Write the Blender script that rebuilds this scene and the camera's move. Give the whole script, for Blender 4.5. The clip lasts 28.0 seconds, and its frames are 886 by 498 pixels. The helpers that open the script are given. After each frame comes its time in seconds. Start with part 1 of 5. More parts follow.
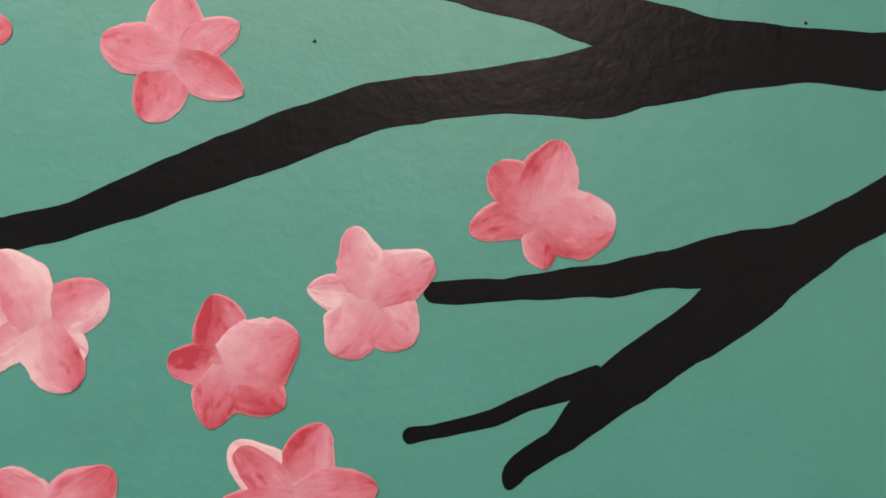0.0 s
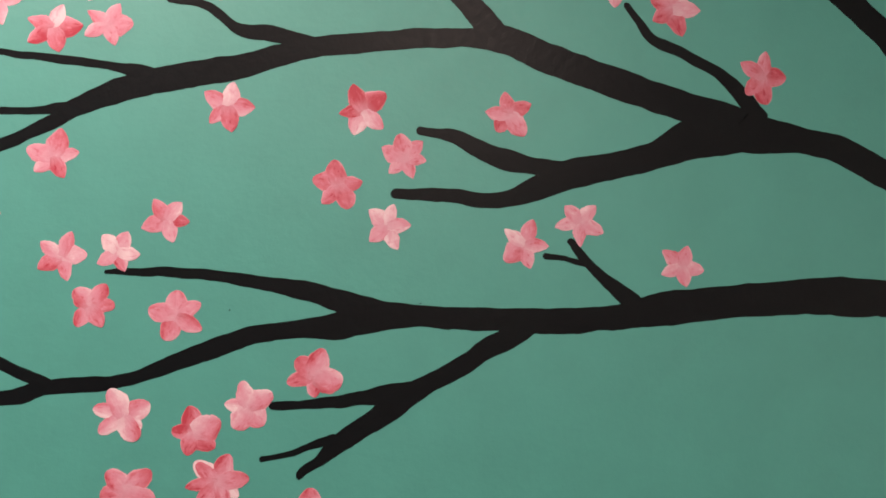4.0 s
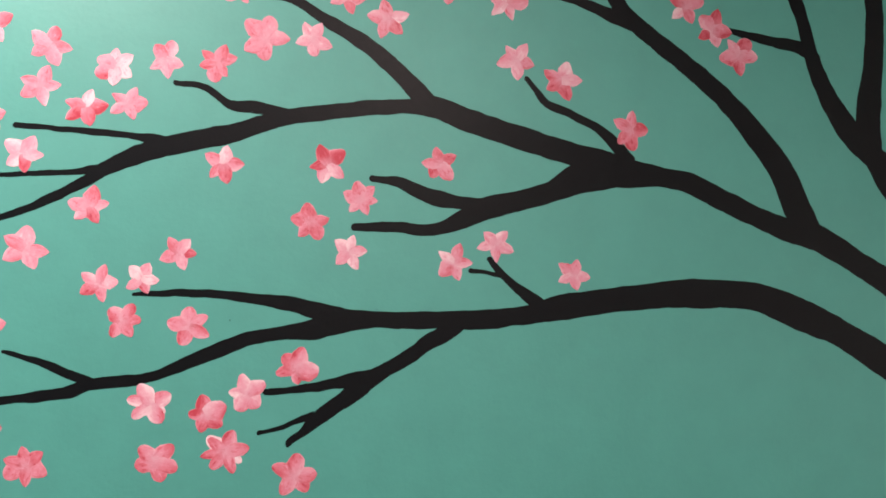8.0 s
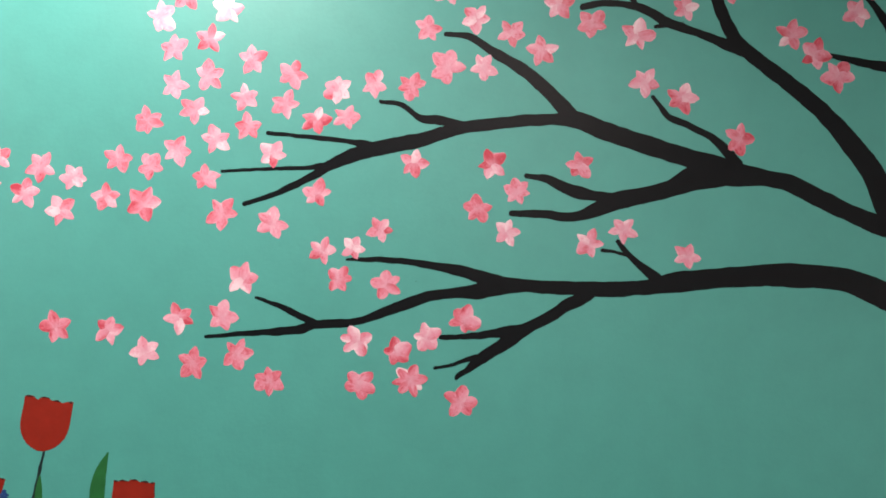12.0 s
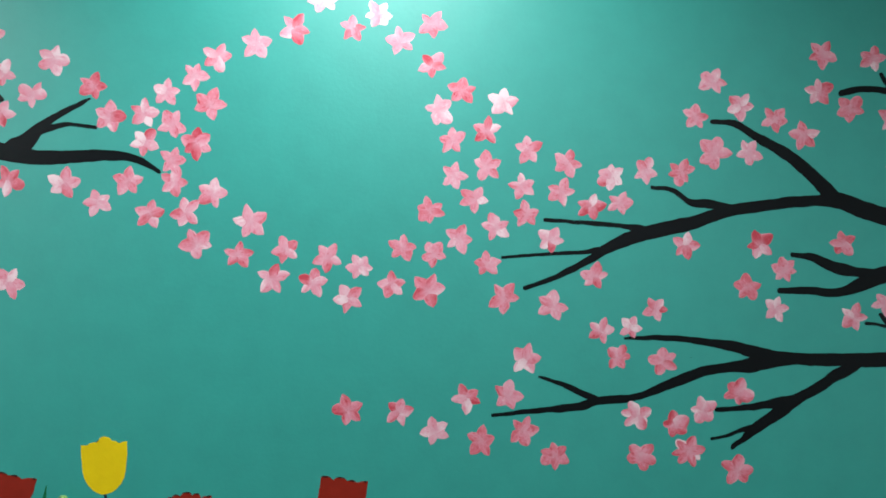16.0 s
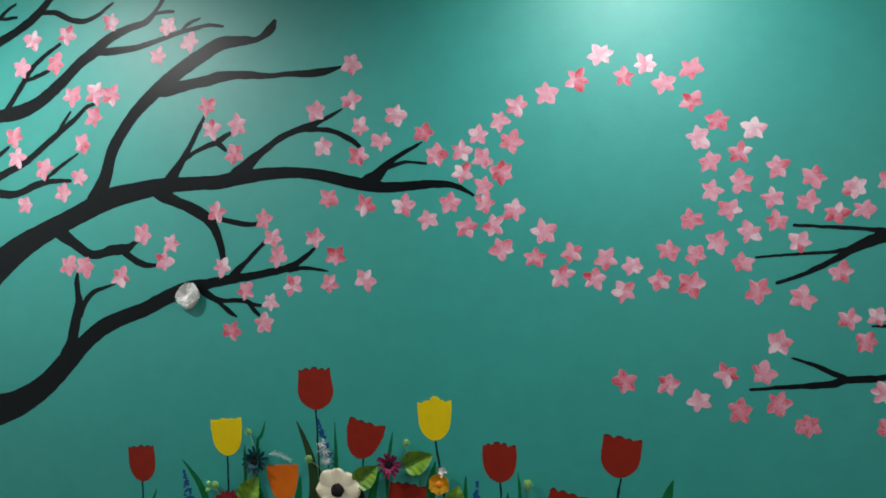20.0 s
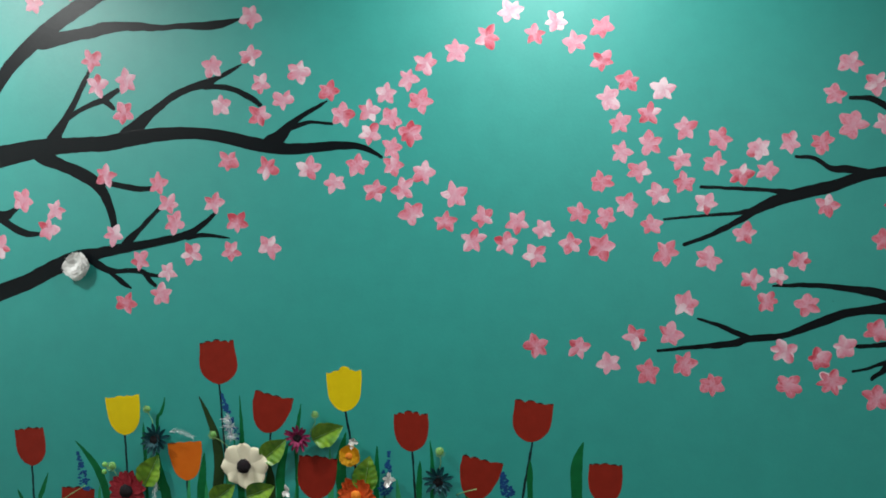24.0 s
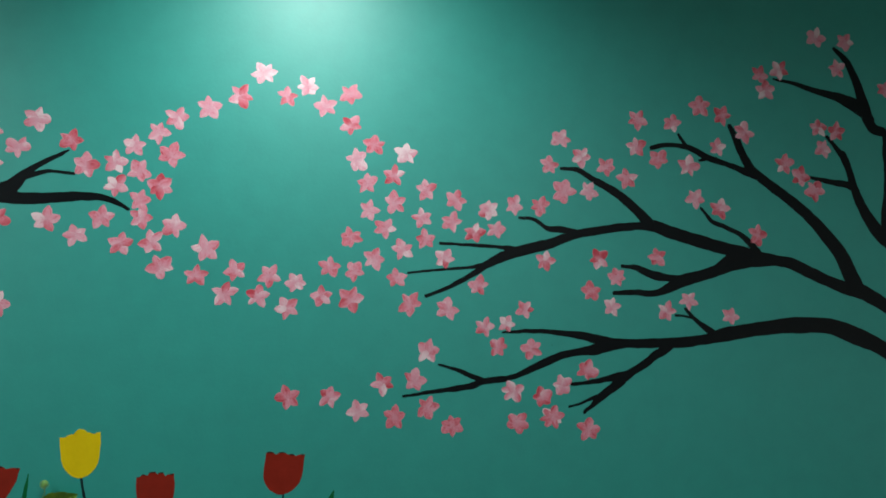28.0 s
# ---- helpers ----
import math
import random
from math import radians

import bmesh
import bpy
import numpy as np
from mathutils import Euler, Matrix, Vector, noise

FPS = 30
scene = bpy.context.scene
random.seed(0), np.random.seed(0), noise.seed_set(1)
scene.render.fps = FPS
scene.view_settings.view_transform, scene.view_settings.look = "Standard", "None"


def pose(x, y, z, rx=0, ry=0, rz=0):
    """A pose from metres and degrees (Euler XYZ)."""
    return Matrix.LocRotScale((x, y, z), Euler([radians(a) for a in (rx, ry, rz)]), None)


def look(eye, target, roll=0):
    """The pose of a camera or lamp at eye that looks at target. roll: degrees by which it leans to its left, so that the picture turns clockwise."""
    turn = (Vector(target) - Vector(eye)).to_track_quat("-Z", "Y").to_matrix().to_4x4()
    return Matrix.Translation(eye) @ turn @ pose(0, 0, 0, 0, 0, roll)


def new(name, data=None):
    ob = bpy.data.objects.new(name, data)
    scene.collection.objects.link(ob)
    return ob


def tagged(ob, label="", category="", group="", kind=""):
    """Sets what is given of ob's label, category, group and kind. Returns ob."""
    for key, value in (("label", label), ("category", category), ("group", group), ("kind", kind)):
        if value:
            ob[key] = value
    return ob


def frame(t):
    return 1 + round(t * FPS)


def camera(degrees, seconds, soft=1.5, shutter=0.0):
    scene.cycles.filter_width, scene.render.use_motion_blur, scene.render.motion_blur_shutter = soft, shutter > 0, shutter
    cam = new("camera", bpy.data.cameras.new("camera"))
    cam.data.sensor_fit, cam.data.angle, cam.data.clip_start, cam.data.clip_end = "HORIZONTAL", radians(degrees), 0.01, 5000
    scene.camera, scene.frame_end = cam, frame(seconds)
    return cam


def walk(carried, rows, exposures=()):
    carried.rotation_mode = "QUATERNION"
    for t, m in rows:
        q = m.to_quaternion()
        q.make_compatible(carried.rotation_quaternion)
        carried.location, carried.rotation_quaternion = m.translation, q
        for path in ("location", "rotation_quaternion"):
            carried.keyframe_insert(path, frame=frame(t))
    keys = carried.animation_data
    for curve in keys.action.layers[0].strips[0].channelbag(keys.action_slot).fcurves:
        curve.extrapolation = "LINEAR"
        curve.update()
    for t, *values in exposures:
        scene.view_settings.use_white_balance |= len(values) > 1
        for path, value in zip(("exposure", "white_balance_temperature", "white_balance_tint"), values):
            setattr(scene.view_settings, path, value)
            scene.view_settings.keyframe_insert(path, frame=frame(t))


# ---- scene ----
cam = camera(64.64, 28.0, soft=1.7)
# seconds, eye x, y, z, degrees turned left, up, leaned left
PATH = [
    (0.0, 0.824, -0.338, 1.194, -2.79, 2.72, -1.71),
    (0.5, 0.836, -0.418, 1.208, -1.54, 0.14, -0.50),
    (1.0, 0.916, -0.477, 1.192, -1.98, -3.10, 2.64),
    (1.5, 0.972, -0.572, 1.260, -2.18, -3.41, 1.07),
    (2.0, 1.006, -0.669, 1.307, -0.21, -0.80, 0.50),
    (2.5, 0.995, -0.734, 1.317, -1.43, 0.03, -0.04),
    (3.0, 0.997, -0.817, 1.330, -2.83, 0.60, -0.36),
    (3.5, 0.995, -0.881, 1.351, -3.80, 1.22, -0.26),
    (5.5, 0.965, -0.999, 1.370, -5.48, 2.67, -1.50),
    (6.0, 0.958, -1.036, 1.377, -7.03, 1.59, -1.36),
    (6.5, 0.959, -1.060, 1.390, -7.24, 2.45, -1.46),
    (7.0, 0.973, -1.099, 1.382, -6.67, 2.36, -2.53),
    (7.5, 0.986, -1.128, 1.383, -6.93, 2.16, -2.32),
    (8.0, 0.996, -1.217, 1.387, -7.06, 1.54, -2.24),
    (8.5, 1.008, -1.263, 1.385, -7.57, 0.77, -0.60),
    (9.0, 1.006, -1.362, 1.391, -6.12, 1.34, -0.53),
    (9.5, 1.001, -1.424, 1.385, -5.21, -0.13, -0.73),
    (10.0, 1.010, -1.447, 1.363, -4.16, 0.33, -0.52),
    (10.5, 1.005, -1.485, 1.334, -2.30, 1.98, 0.55),
    (11.0, 1.002, -1.519, 1.332, -0.24, 0.86, -0.49),
    (11.5, 0.962, -1.526, 1.327, 0.53, 0.47, -0.69),
    (12.0, 0.878, -1.557, 1.347, 1.34, 1.40, -0.35),
    (12.5, 0.728, -1.568, 1.338, 2.89, 2.76, -1.00),
    (14.5, 0.395, -1.647, 1.556, -5.69, 3.56, -2.04),
    (15.0, 0.310, -1.633, 1.593, -0.94, 3.41, -1.25),
    (15.5, 0.277, -1.638, 1.579, 0.86, 3.04, -3.54),
    (16.0, 0.215, -1.653, 1.567, 0.31, 0.72, -1.92),
    (16.5, 0.138, -1.771, 1.577, 2.14, -0.07, -4.28),
    (17.0, 0.095, -1.904, 1.550, 0.36, -0.23, -2.75),
    (17.5, -0.002, -2.013, 1.550, 5.63, -0.84, -2.92),
    (18.0, -0.068, -2.050, 1.579, 15.36, -0.41, -1.44),
    (18.5, -0.102, -2.089, 1.549, 21.54, 0.52, 0.76),
    (19.0, -0.105, -2.116, 1.533, 21.61, 2.70, 0.69),
    (19.5, -0.076, -2.133, 1.561, 17.96, 3.69, -0.27),
    (20.0, -0.044, -2.129, 1.516, 13.70, 2.98, -2.08),
    (20.5, 0.026, -2.125, 1.499, 8.23, 2.01, -1.76),
    (22.5, 0.008, -2.066, 1.550, 9.78, 1.85, -2.29),
    (23.0, -0.054, -2.084, 1.550, 12.40, 2.13, -2.04),
    (23.5, -0.041, -2.067, 1.528, 10.78, 0.54, -2.35),
    (24.0, -0.001, -2.045, 1.507, 8.01, 0.09, -2.82),
    (24.5, 0.053, -2.028, 1.496, 4.72, 0.87, -2.40),
    (25.0, 0.075, -2.034, 1.492, 3.08, 1.19, -2.70),
    (25.5, 0.087, -2.045, 1.483, 1.36, 1.42, -2.28),
    (26.0, 0.105, -2.089, 1.480, -0.86, 3.22, -2.56),
    (26.5, 0.121, -2.095, 1.470, -2.08, 2.83, -3.16),
    (27.0, 0.137, -2.113, 1.489, -1.93, 2.74, -3.84),
    (27.5, 0.153, -2.131, 1.484, -4.92, 3.62, -3.34),
    (28.0, 0.167, -2.131, 1.492, -7.75, 3.68, -3.42),
]


def gaze(x, y, z, yaw, pitch, lean):
    a, b = radians(yaw), radians(pitch)
    way = Vector((-math.sin(a) * math.cos(b), math.cos(a) * math.cos(b), math.sin(b)))
    eye = Vector((x, y, z))
    return look(eye, eye + way, lean)


EXPOSURES = [
    (0.0, 0.60, 8000, 34), (3.5, 0.62, 8000, 33), (6.2, 0.66, 7800, 33), (7.2, 0.72, 7600, 33), (8.3, 0.92, 7500, 34), (10.0, 0.85, 7350, 30), (12.0, 0.80, 7200, 28),
    (14.5, 0.30, 6300, 10), (17.0, 0.12, 6100, 7), (18.0, -0.14, 6200, 8), (20.5, -0.38, 6200, 8), (24.0, -0.09, 6150, 5.5), (24.5, -0.04, 6150, 5), (25.2, -0.13, 6150, 4.7), (28.0, -0.36, 6200, 2.5),
]
walk(cam, [(t, gaze(*row)) for t, *row in PATH], EXPOSURES)

# ---- light ----
WEST, EAST, BACK, TOP = -2.925, 3.3, -4.2, 2.95
world = bpy.data.worlds.new("room_air")
scene.world = world
world.use_nodes = True
world.node_tree.nodes["Background"].inputs[0].default_value = (0.9, 0.95, 1.0, 1)
world.node_tree.nodes["Background"].inputs[1].default_value = 0.02


def spot(name, place, aim, watts, cone, blend, size, colour):
    data = bpy.data.lights.new(name, "SPOT")
    data.energy, data.spot_size, data.spot_blend, data.shadow_soft_size, data.color = watts, radians(cone), blend, size, colour
    ob = new(name, data)
    ob.matrix_world = look(place, aim)
    return ob


LAMPS = [
    # x, y, watts, cone, blend, aim x, aim y
    (0.07, -0.64, 120, 150, 1.0, 0.05, -0.52),
    (-2.16, -0.92, 128, 173, 0.82, -2.16, -0.84),
    # added fill far from the wall, lifts the mural's dim right side
    (1.3, -2.9, 176, 168, 1.0, 1.3, -2.8),
]
for lx, ly, watts, cone, edge, ax, ay in LAMPS:
    spot("downlight_or_fill_beam", (lx, ly, TOP - 0.07), (ax, ay, 0), watts, cone, edge, 0.06, (1.0, 0.97, 0.92))


# ---- materials ----
def material(name):
    m = bpy.data.materials.new(name)
    m.use_nodes = True
    return m, m.node_tree.nodes, m.node_tree.links, m.node_tree.nodes["Principled BSDF"]


def noise_node(nodes, links, vector, scale, detail=3.0, rough=0.55):
    n = nodes.new("ShaderNodeTexNoise")
    n.inputs["Scale"].default_value, n.inputs["Detail"].default_value, n.inputs["Roughness"].default_value = scale, detail, rough
    links.new(vector, n.inputs["Vector"])
    return n.outputs["Fac"]


def ramp_node(nodes, links, fac, stops):
    r = nodes.new("ShaderNodeValToRGB")
    while len(r.color_ramp.elements) < len(stops):
        r.color_ramp.elements.new(0.5)
    for e, (p, c) in zip(r.color_ramp.elements, stops):
        e.position, e.color = p, (*c, 1)
    links.new(fac, r.inputs[0])
    return r.outputs[0]


def maths(nodes, links, kind, a, b, clamp=False):
    n = nodes.new("ShaderNodeMath")
    n.operation, n.use_clamp = kind, clamp
    for k, v in enumerate((a, b)):
        if isinstance(v, (int, float)):
            n.inputs[k].default_value = v
        else:
            links.new(v, n.inputs[k])
    return n.outputs[0]


def blend_node(nodes, links, fac, a, b):
    n = nodes.new("ShaderNodeMix")
    n.data_type = "RGBA"
    for v, socket in ((fac, n.inputs[0]), (a, n.inputs[6]), (b, n.inputs[7])):
        if isinstance(v, (int, float)):
            socket.default_value = v
        elif isinstance(v, tuple):
            socket.default_value = (*v, 1)
        else:
            links.new(v, socket)
    return n.outputs[2]


def coords(nodes):
    return nodes.new("ShaderNodeNewGeometry").outputs["Position"]


def relief(nodes, links, shader, heights, distance):
    """Bump from weighted heights."""
    total = None
    for h, w in heights:
        part_h = maths(nodes, links, "MULTIPLY", h, w)
        total = part_h if total is None else maths(nodes, links, "ADD", total, part_h)
    b = nodes.new("ShaderNodeBump")
    b.inputs["Strength"].default_value, b.inputs["Distance"].default_value = 1.0, distance
    links.new(total, b.inputs["Height"])
    links.new(b.outputs[0], shader.inputs["Normal"])


def paint(name, colours, rough=0.5, spread=14.0, stipple=1.0, spec=0.5):
    """Rolled or brushed wall paint: stipple at millimetre scale, cloudy tone at hand scale."""
    m, n, l, s = material(name)
    p = coords(n)
    cloud = noise_node(n, l, p, spread, 4.0)
    broad = noise_node(n, l, p, 1.7, 3.0)
    tone = maths(n, l, "ADD", maths(n, l, "MULTIPLY", cloud, 0.6), maths(n, l, "MULTIPLY", broad, 0.4))
    l.new(ramp_node(n, l, tone, [(0.3, colours[0]), (0.7, colours[1])]), s.inputs["Base Color"])
    fine, coarse = noise_node(n, l, p, 330.0, 3.0, 0.6), noise_node(n, l, p, 95.0, 2.0)
    l.new(maths(n, l, "ADD", maths(n, l, "MULTIPLY", coarse, 0.16), rough - 0.08), s.inputs["Roughness"])
    relief(n, l, s, [(fine, 0.35 * stipple), (coarse, 1.0 * stipple)], 0.0016)
    s.inputs["Specular IOR Level"].default_value = spec
    return m


TEAL = paint("teal_wall_paint", ((0.015, 0.290, 0.254), (0.021, 0.334, 0.294)), 0.53, 14.0, 0.19, 1.0)
BLACK = paint("black_tree_paint", ((0.0006, 0.0020, 0.0036), (0.0018, 0.0036, 0.0058)), 0.41, 22.0, 0.26, 0.215)
WHITE = paint("white_wall_paint", ((0.83, 0.82, 0.79), (0.88, 0.87, 0.84)), 0.6, 6.0, 0.6)
GREY_WALL = paint("warm_grey_wall_paint", ((0.40, 0.38, 0.35), (0.46, 0.44, 0.41)), 0.6, 6.0, 0.6)
CEILING = paint("ceiling_paint", ((0.75, 0.75, 0.73), (0.8, 0.8, 0.78)), 0.8, 5.0, 0.5)
RED = paint("brick_red_paint", ((0.21, 0.014, 0.006), (0.27, 0.019, 0.009)), 0.5, 30.0, 0.3, 0.2)
YELLOW = paint("yellow_paint", ((0.70, 0.51, 0.0004), (0.78, 0.59, 0.0008)), 0.5, 30.0, 0.3, 0.2)
ORANGE = paint("orange_paint", ((0.63, 0.125, 0.005), (0.70, 0.16, 0.008)), 0.5, 30.0, 0.3, 0.2)
LEAF_PAINT = paint("dark_green_paint", ((0.003, 0.095, 0.024), (0.007, 0.155, 0.040)), 0.5, 40.0, 0.3, 0.22)
STALK_PAINT = paint("light_green_stalk_paint", ((0.022, 0.23, 0.085), (0.05, 0.33, 0.12)), 0.5, 40.0, 0.3, 0.25)
STEM_PAINT = paint("blue_black_stem_paint", ((0.003, 0.010, 0.012), (0.007, 0.024, 0.027)), 0.5, 40.0, 0.3, 0.25)
CREST_DARK = paint("dark_red_crest", ((0.02, 0.004, 0.004), (0.045, 0.008, 0.006)), 0.5, 90.0, 0.4, 0.2)
OLIVE_PAINT = paint("olive_brown_paint", ((0.012, 0.034, 0.010), (0.028, 0.056, 0.014)), 0.5, 40.0, 0.3, 0.22)
BLUE_PAINT = paint("deep_blue_paint", ((0.006, 0.036, 0.13), (0.020, 0.095, 0.30)), 0.5, 60.0, 0.3, 0.25)


def petal_paint():
    """Double-loaded brush strokes: deep coral on one side of each petal, chalky pink on the other, with bristle streaks along it."""
    m, n, l, s = material("blossom_pink_paint")
    uv = n.new("ShaderNodeUVMap")
    uv.uv_map = "stroke"
    info = n.new("ShaderNodeObjectInfo")
    split = n.new("ShaderNodeSeparateColor")
    l.new(info.outputs["Color"], split.inputs[0])
    tone, turn, fade = split.outputs[0], split.outputs[1], split.outputs[2]
    axes = n.new("ShaderNodeSeparateXYZ")
    l.new(uv.outputs[0], axes.inputs[0])
    u, v = axes.outputs[0], axes.outputs[1]

    def lay(across, along):
        c = n.new("ShaderNodeCombineXYZ")
        l.new(maths(n, l, "MULTIPLY", u, across), c.inputs[0])
        l.new(maths(n, l, "MULTIPLY", v, along), c.inputs[1])
        l.new(maths(n, l, "MULTIPLY", info.outputs["Random"], 37.0), c.inputs[2])
        return c.outputs[0]

    def centred(x, gain):
        return maths(n, l, "MULTIPLY", maths(n, l, "SUBTRACT", x, 0.5), gain)

    broad = noise_node(n, l, lay(0.8, 0.9), 1.5, 3.0, 0.5)
    bristle = noise_node(n, l, lay(4.5, 0.6), 1.6, 4.0, 0.6)
    patch = noise_node(n, l, lay(1.0, 1.3), 2.1, 2.0, 0.5)
    f = maths(n, l, "ADD", tone, centred(broad, 0.50))
    f = maths(n, l, "ADD", f, maths(n, l, "MULTIPLY", centred(turn, 0.72), u))
    f = maths(n, l, "ADD", f, centred(bristle, 0.13))
    p = coords(n)
    f = maths(n, l, "ADD", f, centred(noise_node(n, l, p, 130.0, 4.0, 0.6), 0.42))
    f = maths(n, l, "SUBTRACT", f, maths(n, l, "MULTIPLY", maths(n, l, "SUBTRACT", patch, 0.57, True), 1.7))
    # paler patches, glints of the thick paint put into its colour
    f = maths(n, l, "ADD", f, maths(n, l, "MULTIPLY", maths(n, l, "SUBTRACT", 0.40, patch, True), 1.2))
    along = maths(n, l, "MULTIPLY", maths(n, l, "SUBTRACT", 0.5, v), maths(n, l, "SUBTRACT", fade, 0.4))
    f = maths(n, l, "ADD", f, maths(n, l, "MULTIPLY", along, 0.85), True)
    colour = ramp_node(n, l, f, [(0.0, (0.50, 0.055, 0.085)), (0.25, (0.62, 0.15, 0.205)), (0.5, (0.69, 0.27, 0.36)), (0.75, (0.72, 0.39, 0.485)), (1.0, (0.80, 0.62, 0.68))])
    edge_u = maths(n, l, "SUBTRACT", maths(n, l, "ABSOLUTE", u, 0.0), 0.84, True)
    rim = maths(n, l, "MULTIPLY", edge_u, maths(n, l, "MULTIPLY", broad, 5.0), True)
    rim = maths(n, l, "MULTIPLY", rim, maths(n, l, "MULTIPLY", maths(n, l, "SUBTRACT", v, 0.3, True), 4.0, True))
    colour = blend_node(n, l, rim, colour, (0.80, 0.52, 0.58))
    heart = maths(n, l, "MULTIPLY", maths(n, l, "SUBTRACT", 0.42, v, True), 1.4, True)
    colour = blend_node(n, l, heart, colour, (0.64, 0.33, 0.42))
    l.new(colour, s.inputs["Base Color"])
    s.inputs["Roughness"].default_value = 0.36
    s.inputs["Specular IOR Level"].default_value = 0.32
    relief(n, l, s, [(bristle, 0.2), (noise_node(n, l, p, 95.0, 2.0), 0.25), (noise_node(n, l, p, 330.0, 3.0, 0.6), 0.12)], 0.0010)
    return m


PETAL = petal_paint()


def cloth(name, colours, rough=0.7, scale=60.0, gloss=0.3, coat=0.0, bump=0.0004, sharp=0.2):
    m, n, l, s = material(name)
    p = coords(n)
    a, b = noise_node(n, l, p, scale, 4.0), noise_node(n, l, p, scale * 9, 2.0)
    l.new(ramp_node(n, l, a, [(0.5 - sharp, colours[0]), (0.5 + sharp, colours[1])]), s.inputs["Base Color"])
    s.inputs["Roughness"].default_value, s.inputs["Specular IOR Level"].default_value = rough, gloss
    s.inputs["Coat Weight"].default_value = coat
    relief(n, l, s, [(a, 0.6), (b, 0.5)], bump)
    return m


CREAM = cloth("cream_petal_cloth", ((0.88, 0.79, 0.58), (0.93, 0.85, 0.66)), 0.85, 60.0, 0.15, 0.0, 0.0001)
WHITE_CLOTH = cloth("white_petal_cloth", ((0.90, 0.88, 0.86), (0.95, 0.94, 0.92)), 0.9, 60.0, 0.1, 0.0, 0.00006)
DARK_EYE = cloth("black_fluffy_eye", ((0.008, 0.006, 0.008), (0.02, 0.015, 0.018)), 0.9, 200.0)
NAVY = cloth("blue_green_petal_cloth", ((0.006, 0.045, 0.06), (0.015, 0.085, 0.10)), 0.55, 90.0)
MAGENTA = cloth("magenta_petal_cloth", ((0.20, 0.010, 0.06), (0.34, 0.03, 0.12)), 0.6, 90.0)
CRIMSON = cloth("crimson_petal_cloth", ((0.25, 0.012, 0.022), (0.40, 0.03, 0.045)), 0.6, 90.0)
GOLD = cloth("golden_yellow_petal_cloth", ((0.80, 0.40, 0.008), (0.88, 0.52, 0.015)), 0.6, 80.0)
AMBER = cloth("amber_petal_cloth", ((0.78, 0.18, 0.01), (0.88, 0.28, 0.02)), 0.6, 80.0)
TANGERINE = cloth("orange_red_pompom", ((0.66, 0.07, 0.01), (0.76, 0.13, 0.02)), 0.7, 150.0)
# lime patches over the darker green put the crumple's highlights into the colour
LIME = cloth("lime_green_leaf_plastic", ((0.03, 0.17, 0.008), (0.27, 0.46, 0.025)), 0.32, 22.0, 0.5, 0.3, 0.0005, 0.20)
BUD = cloth("pale_green_glossy_bead", ((0.14, 0.44, 0.08), (0.36, 0.66, 0.18)), 0.2, 70.0, 0.5, 0.3)
WIRE = cloth("pale_green_wire", ((0.20, 0.38, 0.12), (0.34, 0.52, 0.2)), 0.4, 70.0, 0.5)
TINSEL = cloth("silver_white_tinsel", ((0.70, 0.74, 0.74), (0.88, 0.90, 0.9)), 0.2, 120.0, 0.5, 0.4)
LAMP_RIM = cloth("white_lamp_rim", ((0.78, 0.78, 0.76), (0.82, 0.82, 0.8)), 0.4, 30.0)


def glow_disc():
    m, n, l, s = material("lamp_glass")
    s.inputs["Base Color"].default_value = (0.9, 0.9, 0.88, 1)
    s.inputs["Emission Color"].default_value = (1.0, 0.96, 0.9, 1)
    s.inputs["Emission Strength"].default_value = 6.0
    return m


GLOW = glow_disc()


# ---- helpers of shape ----
def from_bm(name, bm, mat):
    me = bpy.data.meshes.new(name)
    bm.to_mesh(me)
    bm.free()
    me.materials.append(mat)
    return me


def part(name, bm, mat, parent, label="", smooth=True):
    me = from_bm(name, bm, mat) if isinstance(bm, bmesh.types.BMesh) else bm
    if smooth:
        for f in me.polygons:
            f.use_smooth = True
    ob = new(name, me)
    ob.parent = parent
    if label:
        tagged(ob, label)
    return ob


def thing(name, place, label, category, group="", kind=""):
    ob = new(name)
    ob.empty_display_size = 0.02
    ob.location = place
    return tagged(ob, label, category, group, kind)


def slab(name, low, high, mat, label):
    bm = bmesh.new()
    bmesh.ops.create_cube(bm, size=1.0)
    for v in bm.verts:
        v.co = Vector([(a + b) / 2 + c * (b - a) for a, b, c in zip(low, high, v.co)])
    ob = new(name, from_bm(name, bm, mat))
    return tagged(ob, label, name.split("_")[0], kind="structure")


# ---- the room ----
slab("wall_north", (WEST - 0.15, 0.0, -0.1), (EAST + 0.15, 0.15, TOP + 0.1), TEAL, "teal painted wall with a rolled stipple that carries the mural")
slab("wall_west", (WEST - 0.15, BACK, -0.1), (WEST, 0.0, TOP + 0.1), WHITE, "plain white painted wall that meets the mural wall")
slab("wall_east", (EAST, BACK, -0.1), (EAST + 0.15, 0.0, TOP + 0.1), WHITE, "plain white painted wall")
slab("wall_south", (WEST - 0.15, BACK - 0.15, -0.1), (EAST + 0.15, BACK, TOP + 0.1), GREY_WALL, "plain warm grey painted wall")
slab("floor", (WEST, BACK, -0.1), (EAST, 0.0, 0.0), cloth("grey_floor", ((0.11, 0.10, 0.09), (0.16, 0.15, 0.14)), 0.45, 9.0), "plain grey floor")
slab("ceiling", (WEST, BACK, TOP), (EAST, 0.0, TOP + 0.1), CEILING, "plain white ceiling")


